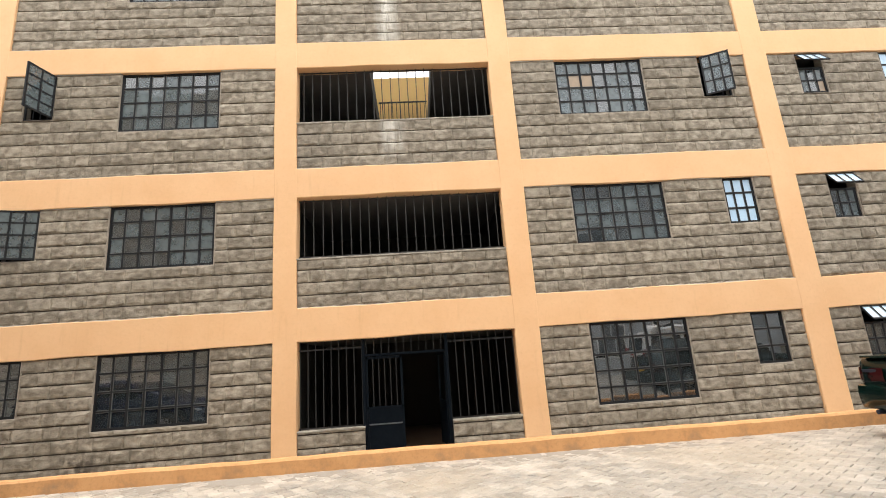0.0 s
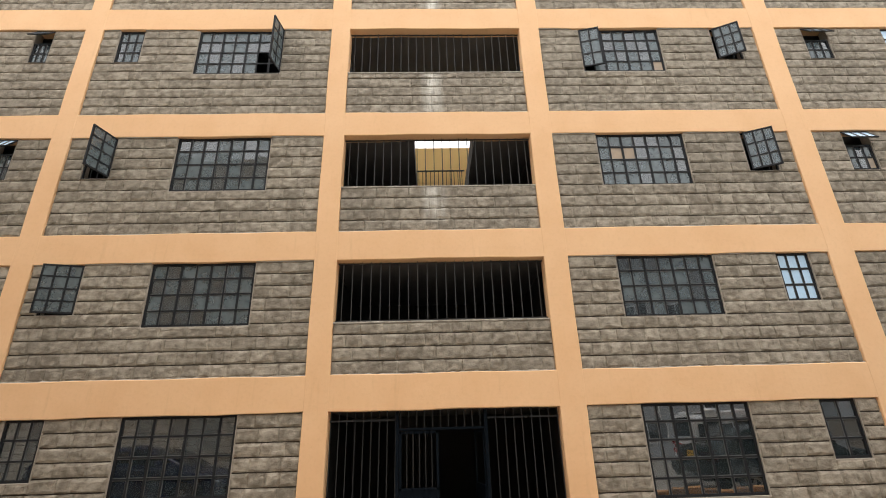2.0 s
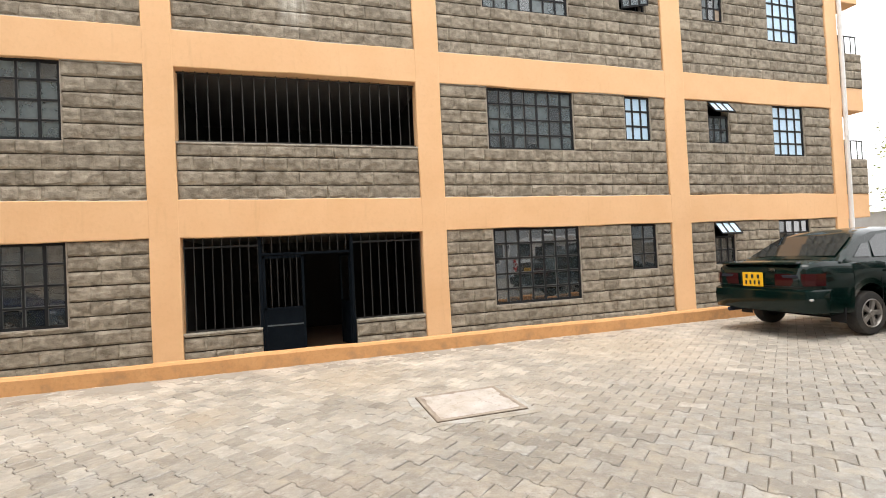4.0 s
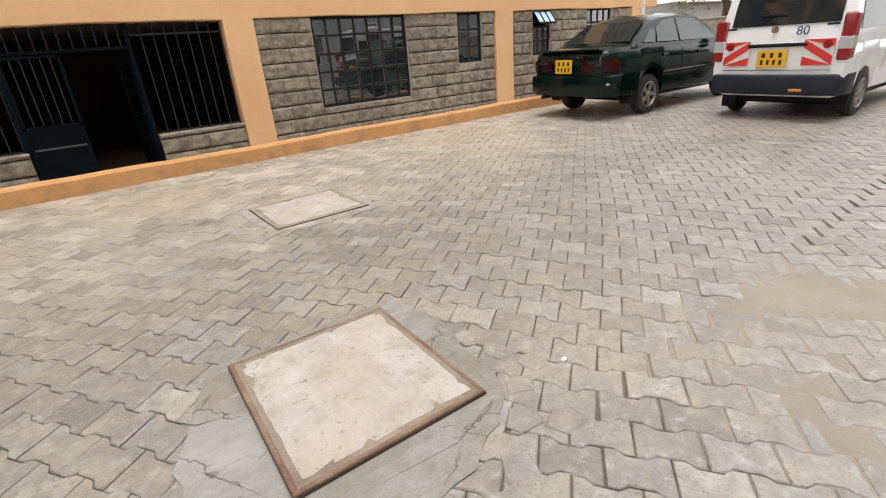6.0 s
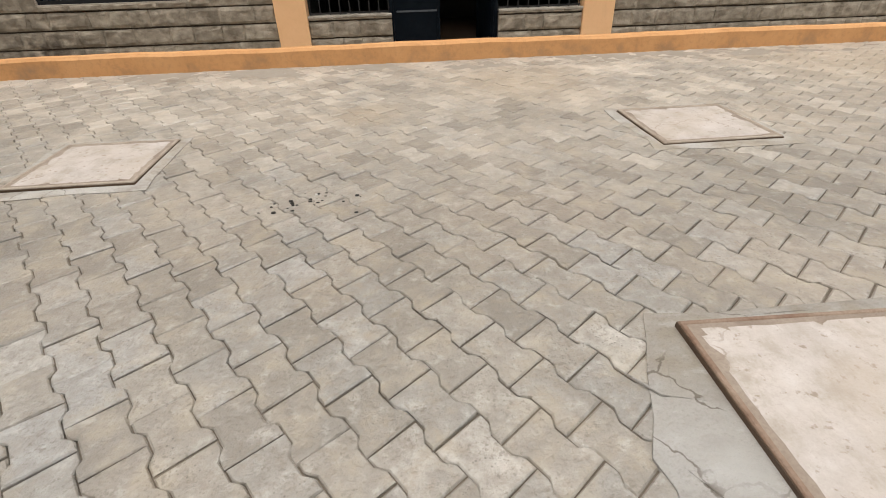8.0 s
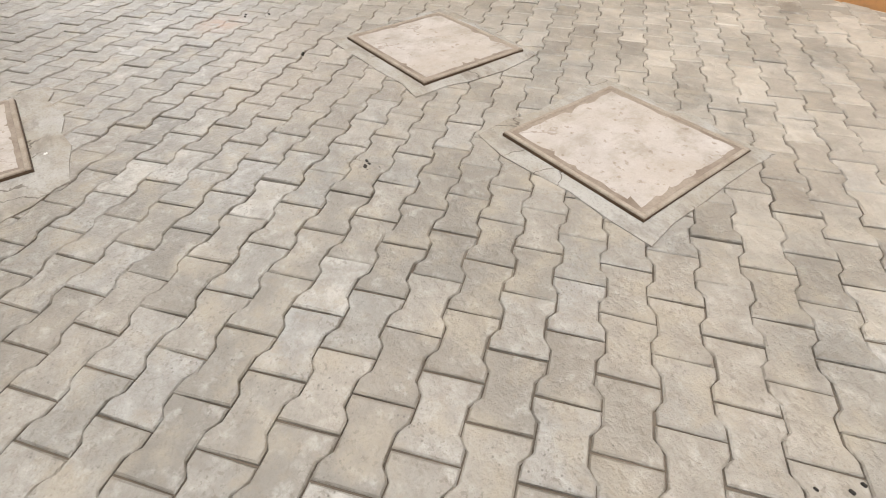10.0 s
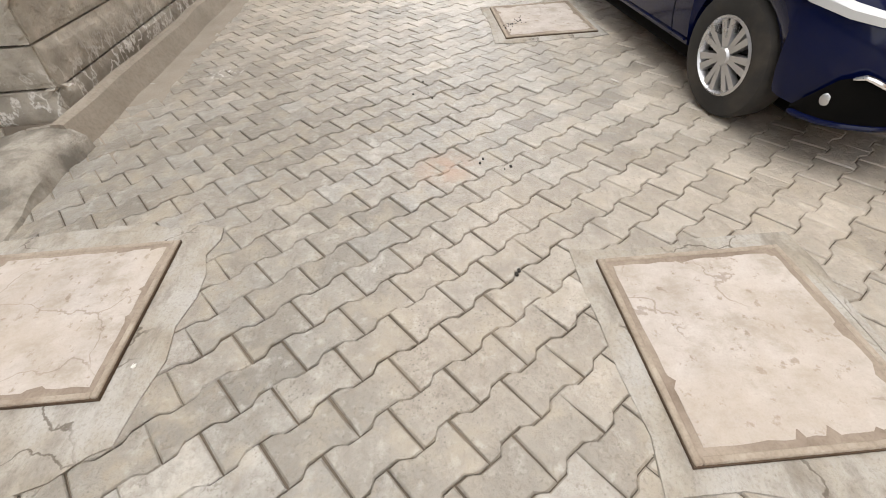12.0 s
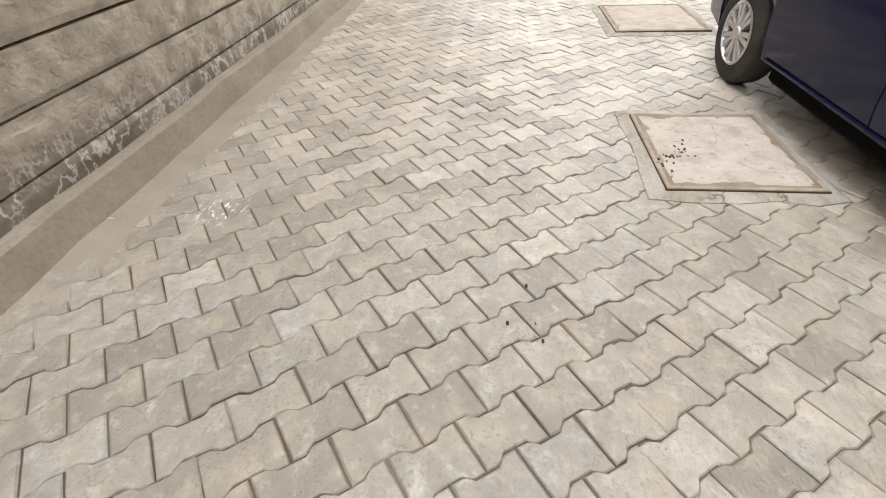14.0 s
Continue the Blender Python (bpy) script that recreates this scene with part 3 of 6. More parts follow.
# panels: bay x range, storey z range, openings
BAYS = [(a[1], b[0]) for a, b in zip(COLUMNS, COLUMNS[1:])]
STOREYS = [(FLOOR, BEAMS[0][0])] + [(BEAMS[k][1], BEAMS[k + 1][0]) for k in range(3)] + [(BEAMS[3][1], ROOFLINE)]
TOP = [s[1] for s in STOREYS]
MAIN_SILL = [0.54, 3.61, 6.64, 9.88]
SMALL_SILL = [0.88, 3.89, 6.98, 10.25]
WINDOWS = []  # x0, x1, z0, z1, columns, rows, style
for k in range(4):
    top, big, low = TOP[k], MAIN_SILL[k], SMALL_SILL[k]
    WINDOWS += [(-5.87, -3.72, big, top, 7, 4, "ajar_side" if k == 3 else "shut"),
                (3.84, 5.95, 0.32 if k == 0 else big + 0.01, top, 7, 5 if k == 0 else 4, "ajar_left" if k == 3 else "shut"),
                (-7.97 if k < 2 else -7.86, -7.22, low, top, 3, 4 if k in (1, 2) else 3, {1: "swung", 2: "wide"}.get(k, "shut")),
                (7.31, 8.05, low, top, 3 if k else 2, 3, {1: "sky_frosted", 2: "half", 3: "half"}.get(k, "shut")),
                (9.77, 10.45, low, top, 3, 3, "vent"),
                (11.92, 13.05, big, top, 4, 4, "sky_frosted" if k else "shut"),
                (-9.94, -9.46, low, top, 3, 3, "vent"),
                (-13.05, -11.92, big, top, 4, 4, "shut")]
SILL = [0.25, 3.61, 6.67, 9.86]
mid = BAYS[2]
OPEN = [(w[0], w[1], w[2], w[3]) for w in WINDOWS]
OPEN += [(mid[0], mid[1], SILL[k], TOP[k]) for k in range(4)] + [(-0.77, 0.93, FLOOR, SILL[0])]

wall = Shape()
blocks = []  # x0, x1, z0, z1 of each stone
for bay in BAYS:
    for low, high in STOREYS:
        holes = [o for o in OPEN if o[0] < bay[1] - 0.05 and o[1] > bay[0] + 0.05 and o[2] < high - 0.05 and o[3] > low + 0.05]
        xs = sorted({bay[0], bay[1], *[min(max(q, bay[0]), bay[1]) for o in holes for q in o[:2]]})
        zs = sorted({low, high, *[min(max(q, low), high) for o in holes for q in o[2:]]})
        for x0, x1 in zip(xs, xs[1:]):
            for z0, z1 in zip(zs, zs[1:]):
                if x1 - x0 > 0.001 and z1 - z0 > 0.001 and not any(o[0] < (x0 + x1) / 2 < o[1] and o[2] < (z0 + z1) / 2 < o[3] for o in holes):
                    wall.box(x0, x1, 0.078, 0.27, z0, z1)
        # stones, course by course
        count = max(1, round((high - low) / 0.262))
        step = (high - low) / count
        for k in range(count):
            z0, z1 = low + k * step, low + (k + 1) * step
            touching = [o for o in holes if o[2] < z1 - 0.03 and o[3] > z0 + 0.03]
            strips = [(z0, z1, [(bay[0], bay[1])], touching)]
            # shorter stones under a sill that ends within the course
            strips += [(z0, o[2], [(max(o[0], bay[0]), min(o[1], bay[1]))], [h for h in holes if h is not o and h[2] < (z0 + o[2]) / 2 < h[3]]) for o in touching if o[2] > z0 + 0.03]
            for z0, z1, free, cut in strips:
                for o in cut:
                    free = [s for a, b in free for s in ((a, min(b, o[0])), (max(a, o[1]), b)) if s[1] - s[0] > 0.02]
                for a, b in free:
                    q = a
                    while q < b - 0.01:
                        length = rng.uniform(0.24, 0.56)
                        end = q + length if b - q - length > 0.2 else b
                        if end - q > 0.75:
                            end = (q + b) / 2
                        blocks.append((q, end, z0, z1))
                        q = end
wall_ob = structure("wall_north", wall, MORTAR, "cut-stone building facade with recessed mortar joints", "wall")


def stone(x0, x1, z0, z1, out, front=0.045, back=0.085, gap=0.0115, side=0.0008, rough=1.0):
    """A rough-faced block standing proud of its joint."""
    a, b, c, d = x0 + side, x1 - side, z0 + gap, z1 - gap
    k = len(out.v)
    margin = min(0.2, 0.035 / max(0.05, b - a))
    along, up = (0.0, margin, 0.5, 1.0 - margin, 1.0), (0.0, 0.17, 0.8, 1.0)
    cushion = rng.uniform(0.004, 0.016)
    for j in range(4):
        for i in range(5):
            end, lip = i in (0, 4), j in (0, 3)
            if end:
                deep = rng.uniform(0.002, 0.011)
            elif lip:
                deep = rng.uniform(0.002, 0.012)
            else:
                deep = -cushion + rng.uniform(-0.008, 0.008)
            deep *= rough
            px = a + (b - a) * (along[i] + (0 if end else rng.uniform(-0.06, 0.06)))
            pz = c + (d - c) * (up[j] + (0 if lip else rng.uniform(-0.09, 0.09))) + (rng.uniform(-0.004, 0.004) if lip else 0)
            out.v.append((px, front + deep, pz))
    edge = [0, 1, 2, 3, 4, 9, 14, 19, 18, 17, 16, 15, 10, 5]
    for e in edge:
        q = out.v[k + e]
        out.v.append((q[0], back, q[2]))
    for j in range(3):
        for i in range(4):
            q = k + j * 5 + i
            out.f.append((q, q + 1, q + 6, q + 5))
    for i, e in enumerate(edge):
        n = (i + 1) % 14
        out.f.append((k + e, k + 20 + i, k + 20 + n, k + edge[n]))


near_blocks = [b for b in blocks if b[3] <= 1.96 and -8.3 < b[0] and b[1] < 8.5][:300]
near_set = set(near_blocks)
rest = Shape()
for b in blocks:
    if b not in near_set:
        stone(*b, rest)
far_stones = new("stones", rest.mesh("stones", STONE, tidy=False))
far_stones.parent = wall_ob
tagged(far_stones, "grey-brown cut stone blocks of the upper storeys", "", "", "stuff")

# pale cement beads smeared where the panels meet the beams
for low, high in STOREYS[1:4]:
    for a, b in BAYS[1:4]:
        for z, way in ((low, 1), (high, -1)):
            holes = [o for o in OPEN if o[0] < b and o[1] > a and o[2] < z + 0.02 and o[3] > z - 0.02] if way < 0 else []
            runs = [(a, b)]
            for o in holes:
                runs = [q for u, w in runs for q in ((u, min(w, o[0])), (max(u, o[1]), w)) if q[1] - q[0] > 0.1]
            for u, w in runs:
                count = max(4, round((w - u) / 0.09))
                rings = []
                for k in range(count + 1):
                    q, h = u + (w - u) * k / count, (0.026 if way > 0 else 0.014) * rng.uniform(0.25, 1.0)
                    rings.append([(q, 0.05, z - 0.01 * way), (q, 0.018, z - 0.004 * way), (q, 0.02, z + way * h * 0.6), (q, 0.05, z + way * h)])
                structure("trim", Shape().loft(rings, True, True), BEAD, "thin pale cement bead between stone and beam", "trim")
structure("coping", Shape().box(-14.5, 14.5, -0.03, 0.34, ROOFLINE, ROOFLINE + 0.07, 0.015), CEMENT, "cement coping along the roof parapet", "coping")

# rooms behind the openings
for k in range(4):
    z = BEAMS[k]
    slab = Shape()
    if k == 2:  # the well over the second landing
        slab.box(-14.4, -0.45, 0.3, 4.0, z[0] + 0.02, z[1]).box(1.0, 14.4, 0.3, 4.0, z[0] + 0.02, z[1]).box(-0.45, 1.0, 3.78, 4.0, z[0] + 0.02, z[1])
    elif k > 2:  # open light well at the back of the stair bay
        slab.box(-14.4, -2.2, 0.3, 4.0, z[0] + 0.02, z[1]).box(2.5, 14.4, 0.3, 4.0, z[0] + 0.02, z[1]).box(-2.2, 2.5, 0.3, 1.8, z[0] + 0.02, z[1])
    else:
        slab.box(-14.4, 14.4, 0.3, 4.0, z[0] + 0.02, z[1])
    structure("ceiling", slab, ROOM_SHADE, "plastered slab between storeys, room shade in its dark colour", "ceiling")
structure("floor", Shape().box(-14.4, 14.4, 0.3, 4.0, FLOOR - 0.2, FLOOR + 0.005), FLOOR_SHADOW_BROWN, "dark brown screed floor inside the entrance", "floor")
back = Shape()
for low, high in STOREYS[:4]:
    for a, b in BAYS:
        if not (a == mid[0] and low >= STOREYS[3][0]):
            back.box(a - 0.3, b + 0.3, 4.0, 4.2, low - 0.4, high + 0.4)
structure("wall_inner", back, HALL_SHADE, "inner back wall of the rooms, room shade in its near-black colour", "wall")
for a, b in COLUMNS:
    structure("partition", Shape().box((a + b) / 2 - 0.09, (a + b) / 2 + 0.09, 0.31, 3.99, FLOOR + 0.01, 11.9), HALL_SHADE, "partition wall between flats, room shade in its near-black colour", "wall")
structure("parapet_inner", Shape().box(-0.445, 0.995, 3.6, 3.77, 8.06, 8.66).box(-2.2, 2.4, 3.6, 3.77, 8.66, 10.0), SUNLIT_WALL, "orange parapet beyond the open landing, sunlight put into its paint", "parapet")
rail = tagged(new("landing_rail"), "dark steel railing before the open landing parapet", "railing")
for q in np.arange(-0.41, 1.0, 0.12):
    part("baluster", Shape().box(q, q + 0.018, 3.42, 3.438, 8.3, 9.05), BAR, rail)
part("rail", Shape().box(-0.45, 1.0, 3.41, 3.45, 9.05, 9.08), BAR, rail)
structure("wall_end", Shape().box(14.2, 14.4, 0.3, 4.0, FLOOR, ROOFLINE).box(-14.4, -14.2, 0.3, 4.0, FLOOR, ROOFLINE), STONE_GREY, "stone end wall of the building", "wall")


# ---- windows ----
pane_cache = {}


def pane_mesh(w, h, material):
    key = (round(w, 3), round(h, 3), material.name)
    if key not in pane_cache:
        sheet = Shape().box(-w / 2, w / 2, -0.002, 0.002, -h / 2, h / 2)
        p = 0.016  # putty round the edge
        sheet.box(-w / 2, w / 2, -0.012, -0.003, -h / 2, -h / 2 + p).box(-w / 2, w / 2, -0.012, -0.003, h / 2 - p, h / 2)
        sheet.box(-w / 2, -w / 2 + p, -0.012, -0.003, -h / 2 + p, h / 2 - p).box(w / 2 - p, w / 2, -0.012, -0.003, -h / 2 + p, h / 2 - p)
        me = sheet.mesh("pane", material)
        me.materials.append(PUTTY)
        for f in me.polygons:
            f.material_index = 0 if f.index < 6 else 1
        pane_cache[key] = me
    return pane_cache[key]


def glazing(parent, x0, x1, z0, z1, cols, rows, y, material, skip=()):
    """Steel glazing bars and one pane a field, each pane a hair out of true."""
    bars = Shape()
    t = 0.0165
    for i in range(cols + 1):
        q = x0 + (x1 - x0) * i / cols
        e = t * (1.4 if i in (0, cols) or (cols > 4 and i % 2 == 0) else 0.9)
        q = min(max(q, x0 + e), x1 - e)
        bars.box(q - e, q + e, y - 0.02, y + 0.02, z0, z1)
    for j in range(rows + 1):
        q = z0 + (z1 - z0) * j / rows
        e = t * (1.5 if j in (0, rows) else 0.9)
        q = min(max(q, z0 + e), z1 - e)
        bars.box(x0 + 0.02, x1 - 0.02, y - 0.018, y + 0.018, q - e, q + e)
    frame_ob = part("window_frame", bars, STEEL, parent)
    w, h = (x1 - x0) / cols, (z1 - z0) / rows
    for i in range(cols):
        for j in range(rows):
            if (i, j) in skip:
                continue
            ob = new("pane", pane_mesh(w - 0.02, h - 0.02, TAN_MIRRORED if material is PANE_DUSTY and x0 > 3 and z0 > 6 and rng.random() < 0.13 else PANE_OLD if material in (PANE, PANE_DUSTY) and rng.random() < 0.3 else material))
            ob.parent = parent
            ob.matrix_basis = pose(x0 + w * (i + 0.5), y + 0.004, z0 + h * (j + 0.5), rng.uniform(-0.7, 0.7), 0, rng.uniform(-0.7, 0.7))
            ob.visible_shadow = False
    return frame_ob


def casement(parent, hinge_x, y, z0, z1, width, angle, cols, rows):
    """A leaf that hangs open on its upright hinge; width below nought runs to the left."""
    holder = Shape()
    t, w = 0.018, abs(width)
    for q in (0, w - 2 * t):
        holder.box(q, q + 2 * t, -0.018, 0.018, z0, z1)
    for q in (z0, z1 - 2 * t):
        holder.box(0, w, -0.016, 0.016, q, q + 2 * t)
    for i in range(1, cols):
        holder.box(w * i / cols - 0.018, w * i / cols + 0.018, -0.014, 0.014, z0, z1)
    for j in range(1, rows):
        q = z0 + (z1 - z0) * j / rows
        holder.box(0, w, -0.013, 0.013, q - 0.016, q + 0.016)
    leaf = part("casement", holder, STEEL, parent, "steel casement standing open")
    leaf.matrix_basis = pose(hinge_x, y, 0, 0, 0, (180 if width < 0 else 0) + angle)
    pw, ph = w / cols, (z1 - z0) / rows
    for i in range(cols):
        for j in range(rows):
            ob = new("pane", pane_mesh(pw - 0.02, ph - 0.02, PANE_DUSTY))
            ob.parent = leaf
            ob.matrix_basis = pose(pw * (i + 0.5), 0.003, z0 + ph * (j + 0.5), rng.uniform(-1, 1), 0, rng.uniform(-1, 1))
            ob.visible_shadow = False


LABELS = {"shut": "dark steel-framed window with small panes, shut", "sky_frosted": "steel-framed window with obscured panes coloured pale as reflected sky, shut",
          "wide": "small steel window with casement swung wide open", "swung": "small steel window with casement slightly open",
          "half": "small steel window with casement half open", "vent": "small steel window with top vent tilted open",
          "ajar_side": "steel-framed window with end casement standing open", "ajar_left": "steel-framed window with corner casement ajar"}
for number, (x0, x1, z0, z1, cols, rows, style) in enumerate(WINDOWS, 1):
    win = thing(f"window_{number}", LABELS[style], "window", kind="structure")
    y = 0.105
    sill = Shape().box(x0 - 0.01, x1 + 0.01, 0.05, 0.26, z0 - 0.022, z0 + 0.004, 0.006)
    part("window_sill", sill, CONCRETE, win, "thin cement sill")
    for q in (x0, x1 - 0.012):
        part("reveal", Shape().box(q - 0.004, q + 0.016, 0.055, 0.265, z0 + 0.004, z1), CONCRETE, win)
    z0, x0, x1 = z0 + 0.005, x0 + 0.016, x1 - 0.016
    glassy = FROST_SKY if style == "sky_frosted" else PANE_DUSTY if z0 > 2.5 else PANE
    if style in ("shut", "sky_frosted"):
        glazing(win, x0, x1, z0, z1, cols, rows, y, glassy)
    elif style == "ajar_side":
        w = (x1 - x0) / cols
        glazing(win, x0, x1, z0, z1, cols, rows, y, glassy, {(cols - 1, j) for j in range(rows)} | {(cols - 2, 0), (cols - 2, 1)})
        casement(win, x1, 0.03, z0 + 0.02, z1 - 0.02, -0.5, 80, 2, 4)
    elif style == "ajar_left":
        glazing(win, x0, x1, z0, z1, cols, rows, y, glassy, {(0, j) for j in range(rows)})
        casement(win, x0, 0.05, z0 + 0.12, z1 - 0.04, 0.5, -14, 2, 3)
    elif style == "vent":
        # bars below, above a tilted vent of panes coloured as reflected sky
        zv = z1 - 0.36
        glazing(win, x0, x1, z0, zv, cols, 2, y, glassy)
        leaf = part("vent", Shape().box(0, x1 - x0, -0.015, 0.015, -0.38, -0.35).box(0, x1 - x0, -0.015, 0.015, -0.02, 0).box(0, 0.02, -0.015, 0.015, -0.38, 0).box(x1 - x0 - 0.02, x1 - x0, -0.015, 0.015, -0.38, 0).box((x1 - x0) / 3, (x1 - x0) / 3 + 0.015, -0.014, 0.014, -0.38, 0).box((x1 - x0) * 2 / 3, (x1 - x0) * 2 / 3 + 0.015, -0.014, 0.014, -0.38, 0), STEEL, win)
        leaf.matrix_basis = pose(x0, 0.06, z1 - 0.02, -38, 0, 0)
        for i in range(3):
            ob = new("pane", pane_mesh((x1 - x0) / 3 - 0.02, 0.33, FROST_SKY))
            ob.parent = leaf
            ob.matrix_basis = pose((x1 - x0) / 3 * (i + 0.5), 0.004, -0.185)
    else:
        outer = Shape()
        for q in (x0, x1 - 0.03):
            outer.box(q, q + 0.03, y - 0.02, y + 0.02, z0, z1)
        outer.box(x0, x1, y - 0.018, y + 0.018, z0, z0 + 0.03).box(x0, x1, y - 0.018, y + 0.018, z1 - 0.03, z1)
        for i in range(1, 4):
            q = x0 + (x1 - x0) * i / 4
            outer.box(q - 0.007, q + 0.007, y + 0.03, y + 0.044, z0, z1)
        part("window_frame", outer, STEEL, win)
        if style == "wide":
            casement(win, x1, 0.05, z0 + 0.02, z1 - 0.02, -(x1 - x0), 76, 2, 4)
        elif style == "swung":
            casement(win, x1, 0.07, z0 + 0.02, z1 - 0.02, -(x1 - x0), 16, 3, 4)
        else:
            casement(win, x0 + 0.06, 0.05, z0 + 0.02, z1 - 0.02, 0.6, -27, 3, 3)

# ---- landing grilles and the entrance ----
for k in range(1, 4):
    grille = thing("security_grille", "dark steel bars across an open stair landing", "grille", "landing grilles")
    z0, z1 = SILL[k], TOP[k]
    me = Shape().box(-0.009, 0.009, -0.009, 0.009, 0, z1 - z0).mesh("bar", BAR)
    for i in range(22):
        ob = new("bar", me)
        ob.parent = grille
        ob.matrix_basis = pose(mid[0] + 0.12 + (mid[1] - mid[0] - 0.24) * i / 21, 0.2 + rng.uniform(-0.004, 0.004), z0, rng.uniform(-0.3, 0.3), rng.uniform(-0.3, 0.3), 0)
    part("rail", Shape().box(mid[0], mid[1], 0.19, 0.21, z0 + 0.06, z0 + 0.085), BAR, grille)
    part("rail", Shape().box(mid[0], mid[1], 0.19, 0.21, z1 - 0.05, z1 - 0.025), BAR, grille)
    structure("coping", Shape().box(mid[0] - 0.02, mid[1] + 0.05, 0.03, 0.3, z0 - 0.01, z0 + 0.025, 0.006), CEMENT, "thin cement coping on the landing parapet", "coping")
for a, b in ((mid[0], -0.77), (0.93, mid[1])):
    structure("coping", Shape().box(a, b + 0.004, 0.03, 0.3, SILL[0] - 0.012, SILL[0] + 0.02, 0.006), CEMENT, "cement coping on the low entrance wall", "coping")

gate = thing("entrance_gate", "dark blue steel entrance gate with one leaf open", "gate")
y = 0.14
for a, b in ((mid[0] + 0.02, -0.79), (0.9, mid[1] - 0.02)):
    n = round((b - a) / 0.165)
    me = Shape().box(-0.008, 0.008, -0.008, 0.008, 0, TOP[0] - SILL[0] - 0.02).mesh("bar", GATE_BAR)
    for i in range(n + 1):
        ob = new("bar", me)
        ob.parent = gate
        ob.matrix_basis = pose(a + 0.02 + (b - a - 0.04) * i / n, y, SILL[0] + 0.02, rng.uniform(-0.3, 0.3), rng.uniform(-0.3, 0.3), 0)
    part("rail", Shape().box(a, b, y - 0.012, y + 0.012, 1.755, 1.785), GATE_BAR, gate)
    part("rail", Shape().box(a, b, y - 0.012, y + 0.012, SILL[0] + 0.03, SILL[0] + 0.055), GATE_BAR, gate)
for i in range(11):
    part("bar", Shape().box(-0.72 + 0.15 * i, -0.704 + 0.15 * i, y - 0.008, y + 0.008, 1.6, 1.93), GATE_BAR, gate)
part("transom", Shape().box(-0.8, 0.92, y - 0.025, y + 0.025, 1.575, 1.62, 0.006), GATE_BLUE, gate)
for q in (-0.8, 0.86):
    part("post", Shape().box(q, q + 0.06, y - 0.03, y + 0.03, FLOOR, 1.93, 0.008), GATE_BLUE, gate, "worn dark blue steel post")
leaf = part("leaf", Shape().box(-0.735, -0.69, y - 0.02, y + 0.02, FLOOR + 0.03, 1.56).box(-0.05, -0.005, y - 0.02, y + 0.02, FLOOR + 0.03, 1.56).box(-0.735, -0.005, y - 0.02, y + 0.02, 1.52, 1.56).box(-0.735, -0.005, y - 0.02, y + 0.02, 0.57, 0.61).box(-0.735, -0.005, y - 0.02, y + 0.02, FLOOR + 0.03, FLOOR + 0.07), GATE_BLUE, gate)
part("sheet", Shape().box(-0.69, -0.05, y - 0.006, y + 0.006, FLOOR + 0.05, 0.58), GATE_BLUE, leaf)
part("rib", Shape().box(-0.69, -0.05, y - 0.016, y - 0.005, 0.27, 0.295), GATE_RIB, leaf, "rib with a painted highlight")
for i in range(5):
    part("bar", Shape().box(-0.6 + 0.115 * i, -0.585 + 0.115 * i, y - 0.008, y + 0.008, 0.6, 1.53), GATE_BAR, leaf)
open_leaf = part("leaf", Shape().box(0, 0.045, -0.02, 0.02, FLOOR + 0.03, 1.56).box(0.8, 0.845, -0.02, 0.02, FLOOR + 0.03, 1.56).box(0, 0.845, -0.02, 0.02, 1.52, 1.56).box(0, 0.845, -0.02, 0.02, 0.57, 0.61).box(0.04, 0.8, -0.005, 0.005, FLOOR + 0.04, 0.58), GATE_BLUE, gate, "gate leaf swung inwards")
open_leaf.matrix_basis = pose(0.85, y + 0.03, 0, 0, 0, 97)

# downpipe and side balconies at the east end
pipe = thing("downpipe", "white plastic rainwater pipe at the facade corner", "pipe")
part("pipe", Shape().tube([(14.53, -0.03, -0.02), (14.53, -0.03, 12.2)], 0.055, 12), WHITE_PIPE, pipe, smooth=True)
for z in (1.2, 4.2, 7.2, 10.2):
    part("clip", Shape().tube([(14.53, -0.03, z), (14.53, -0.03, z + 0.04)], 0.065, 12), WHITE_PIPE, pipe)
for k in range(3):
    z = BEAMS[k]
    balcony = thing("balcony", "stone balcony with orange fascia and steel rail", "balcony", "end balconies")
    part("slab", Shape().box(14.4, 15.5, 0.1, 3.4, z[0], z[1], 0.015), ORANGE, balcony)
    wall_b = part("parapet", Shape().box(15.3, 15.5, 0.1, 3.4, z[1] + 0.002, z[1] + 0.98).box(14.4, 15.3, 0.1, 0.28, z[1] + 0.002, z[1] + 0.98), MORTAR, balcony)
    for c in range(4):
        for q in range(3):
            bit = Shape()
            stone(14.45 + 0.34 * q, 14.45 + 0.34 * (q + 1), z[1] + 0.245 * c, z[1] + 0.245 * (c + 1), bit, 0.075, 0.11)
            part("stone", bit, STONE_PIECE, wall_b)
    for q in (14.5, 14.75, 15.0, 15.25, 15.45):
        part("rail_post", Shape().box(q, q + 0.02, 0.18, 0.2, z[1] + 0.98, z[1] + 1.5), BAR, balcony)
    part("rail", Shape().box(14.42, 15.48, 0.175, 0.205, z[1] + 1.5, z[1] + 1.53), BAR, balcony)

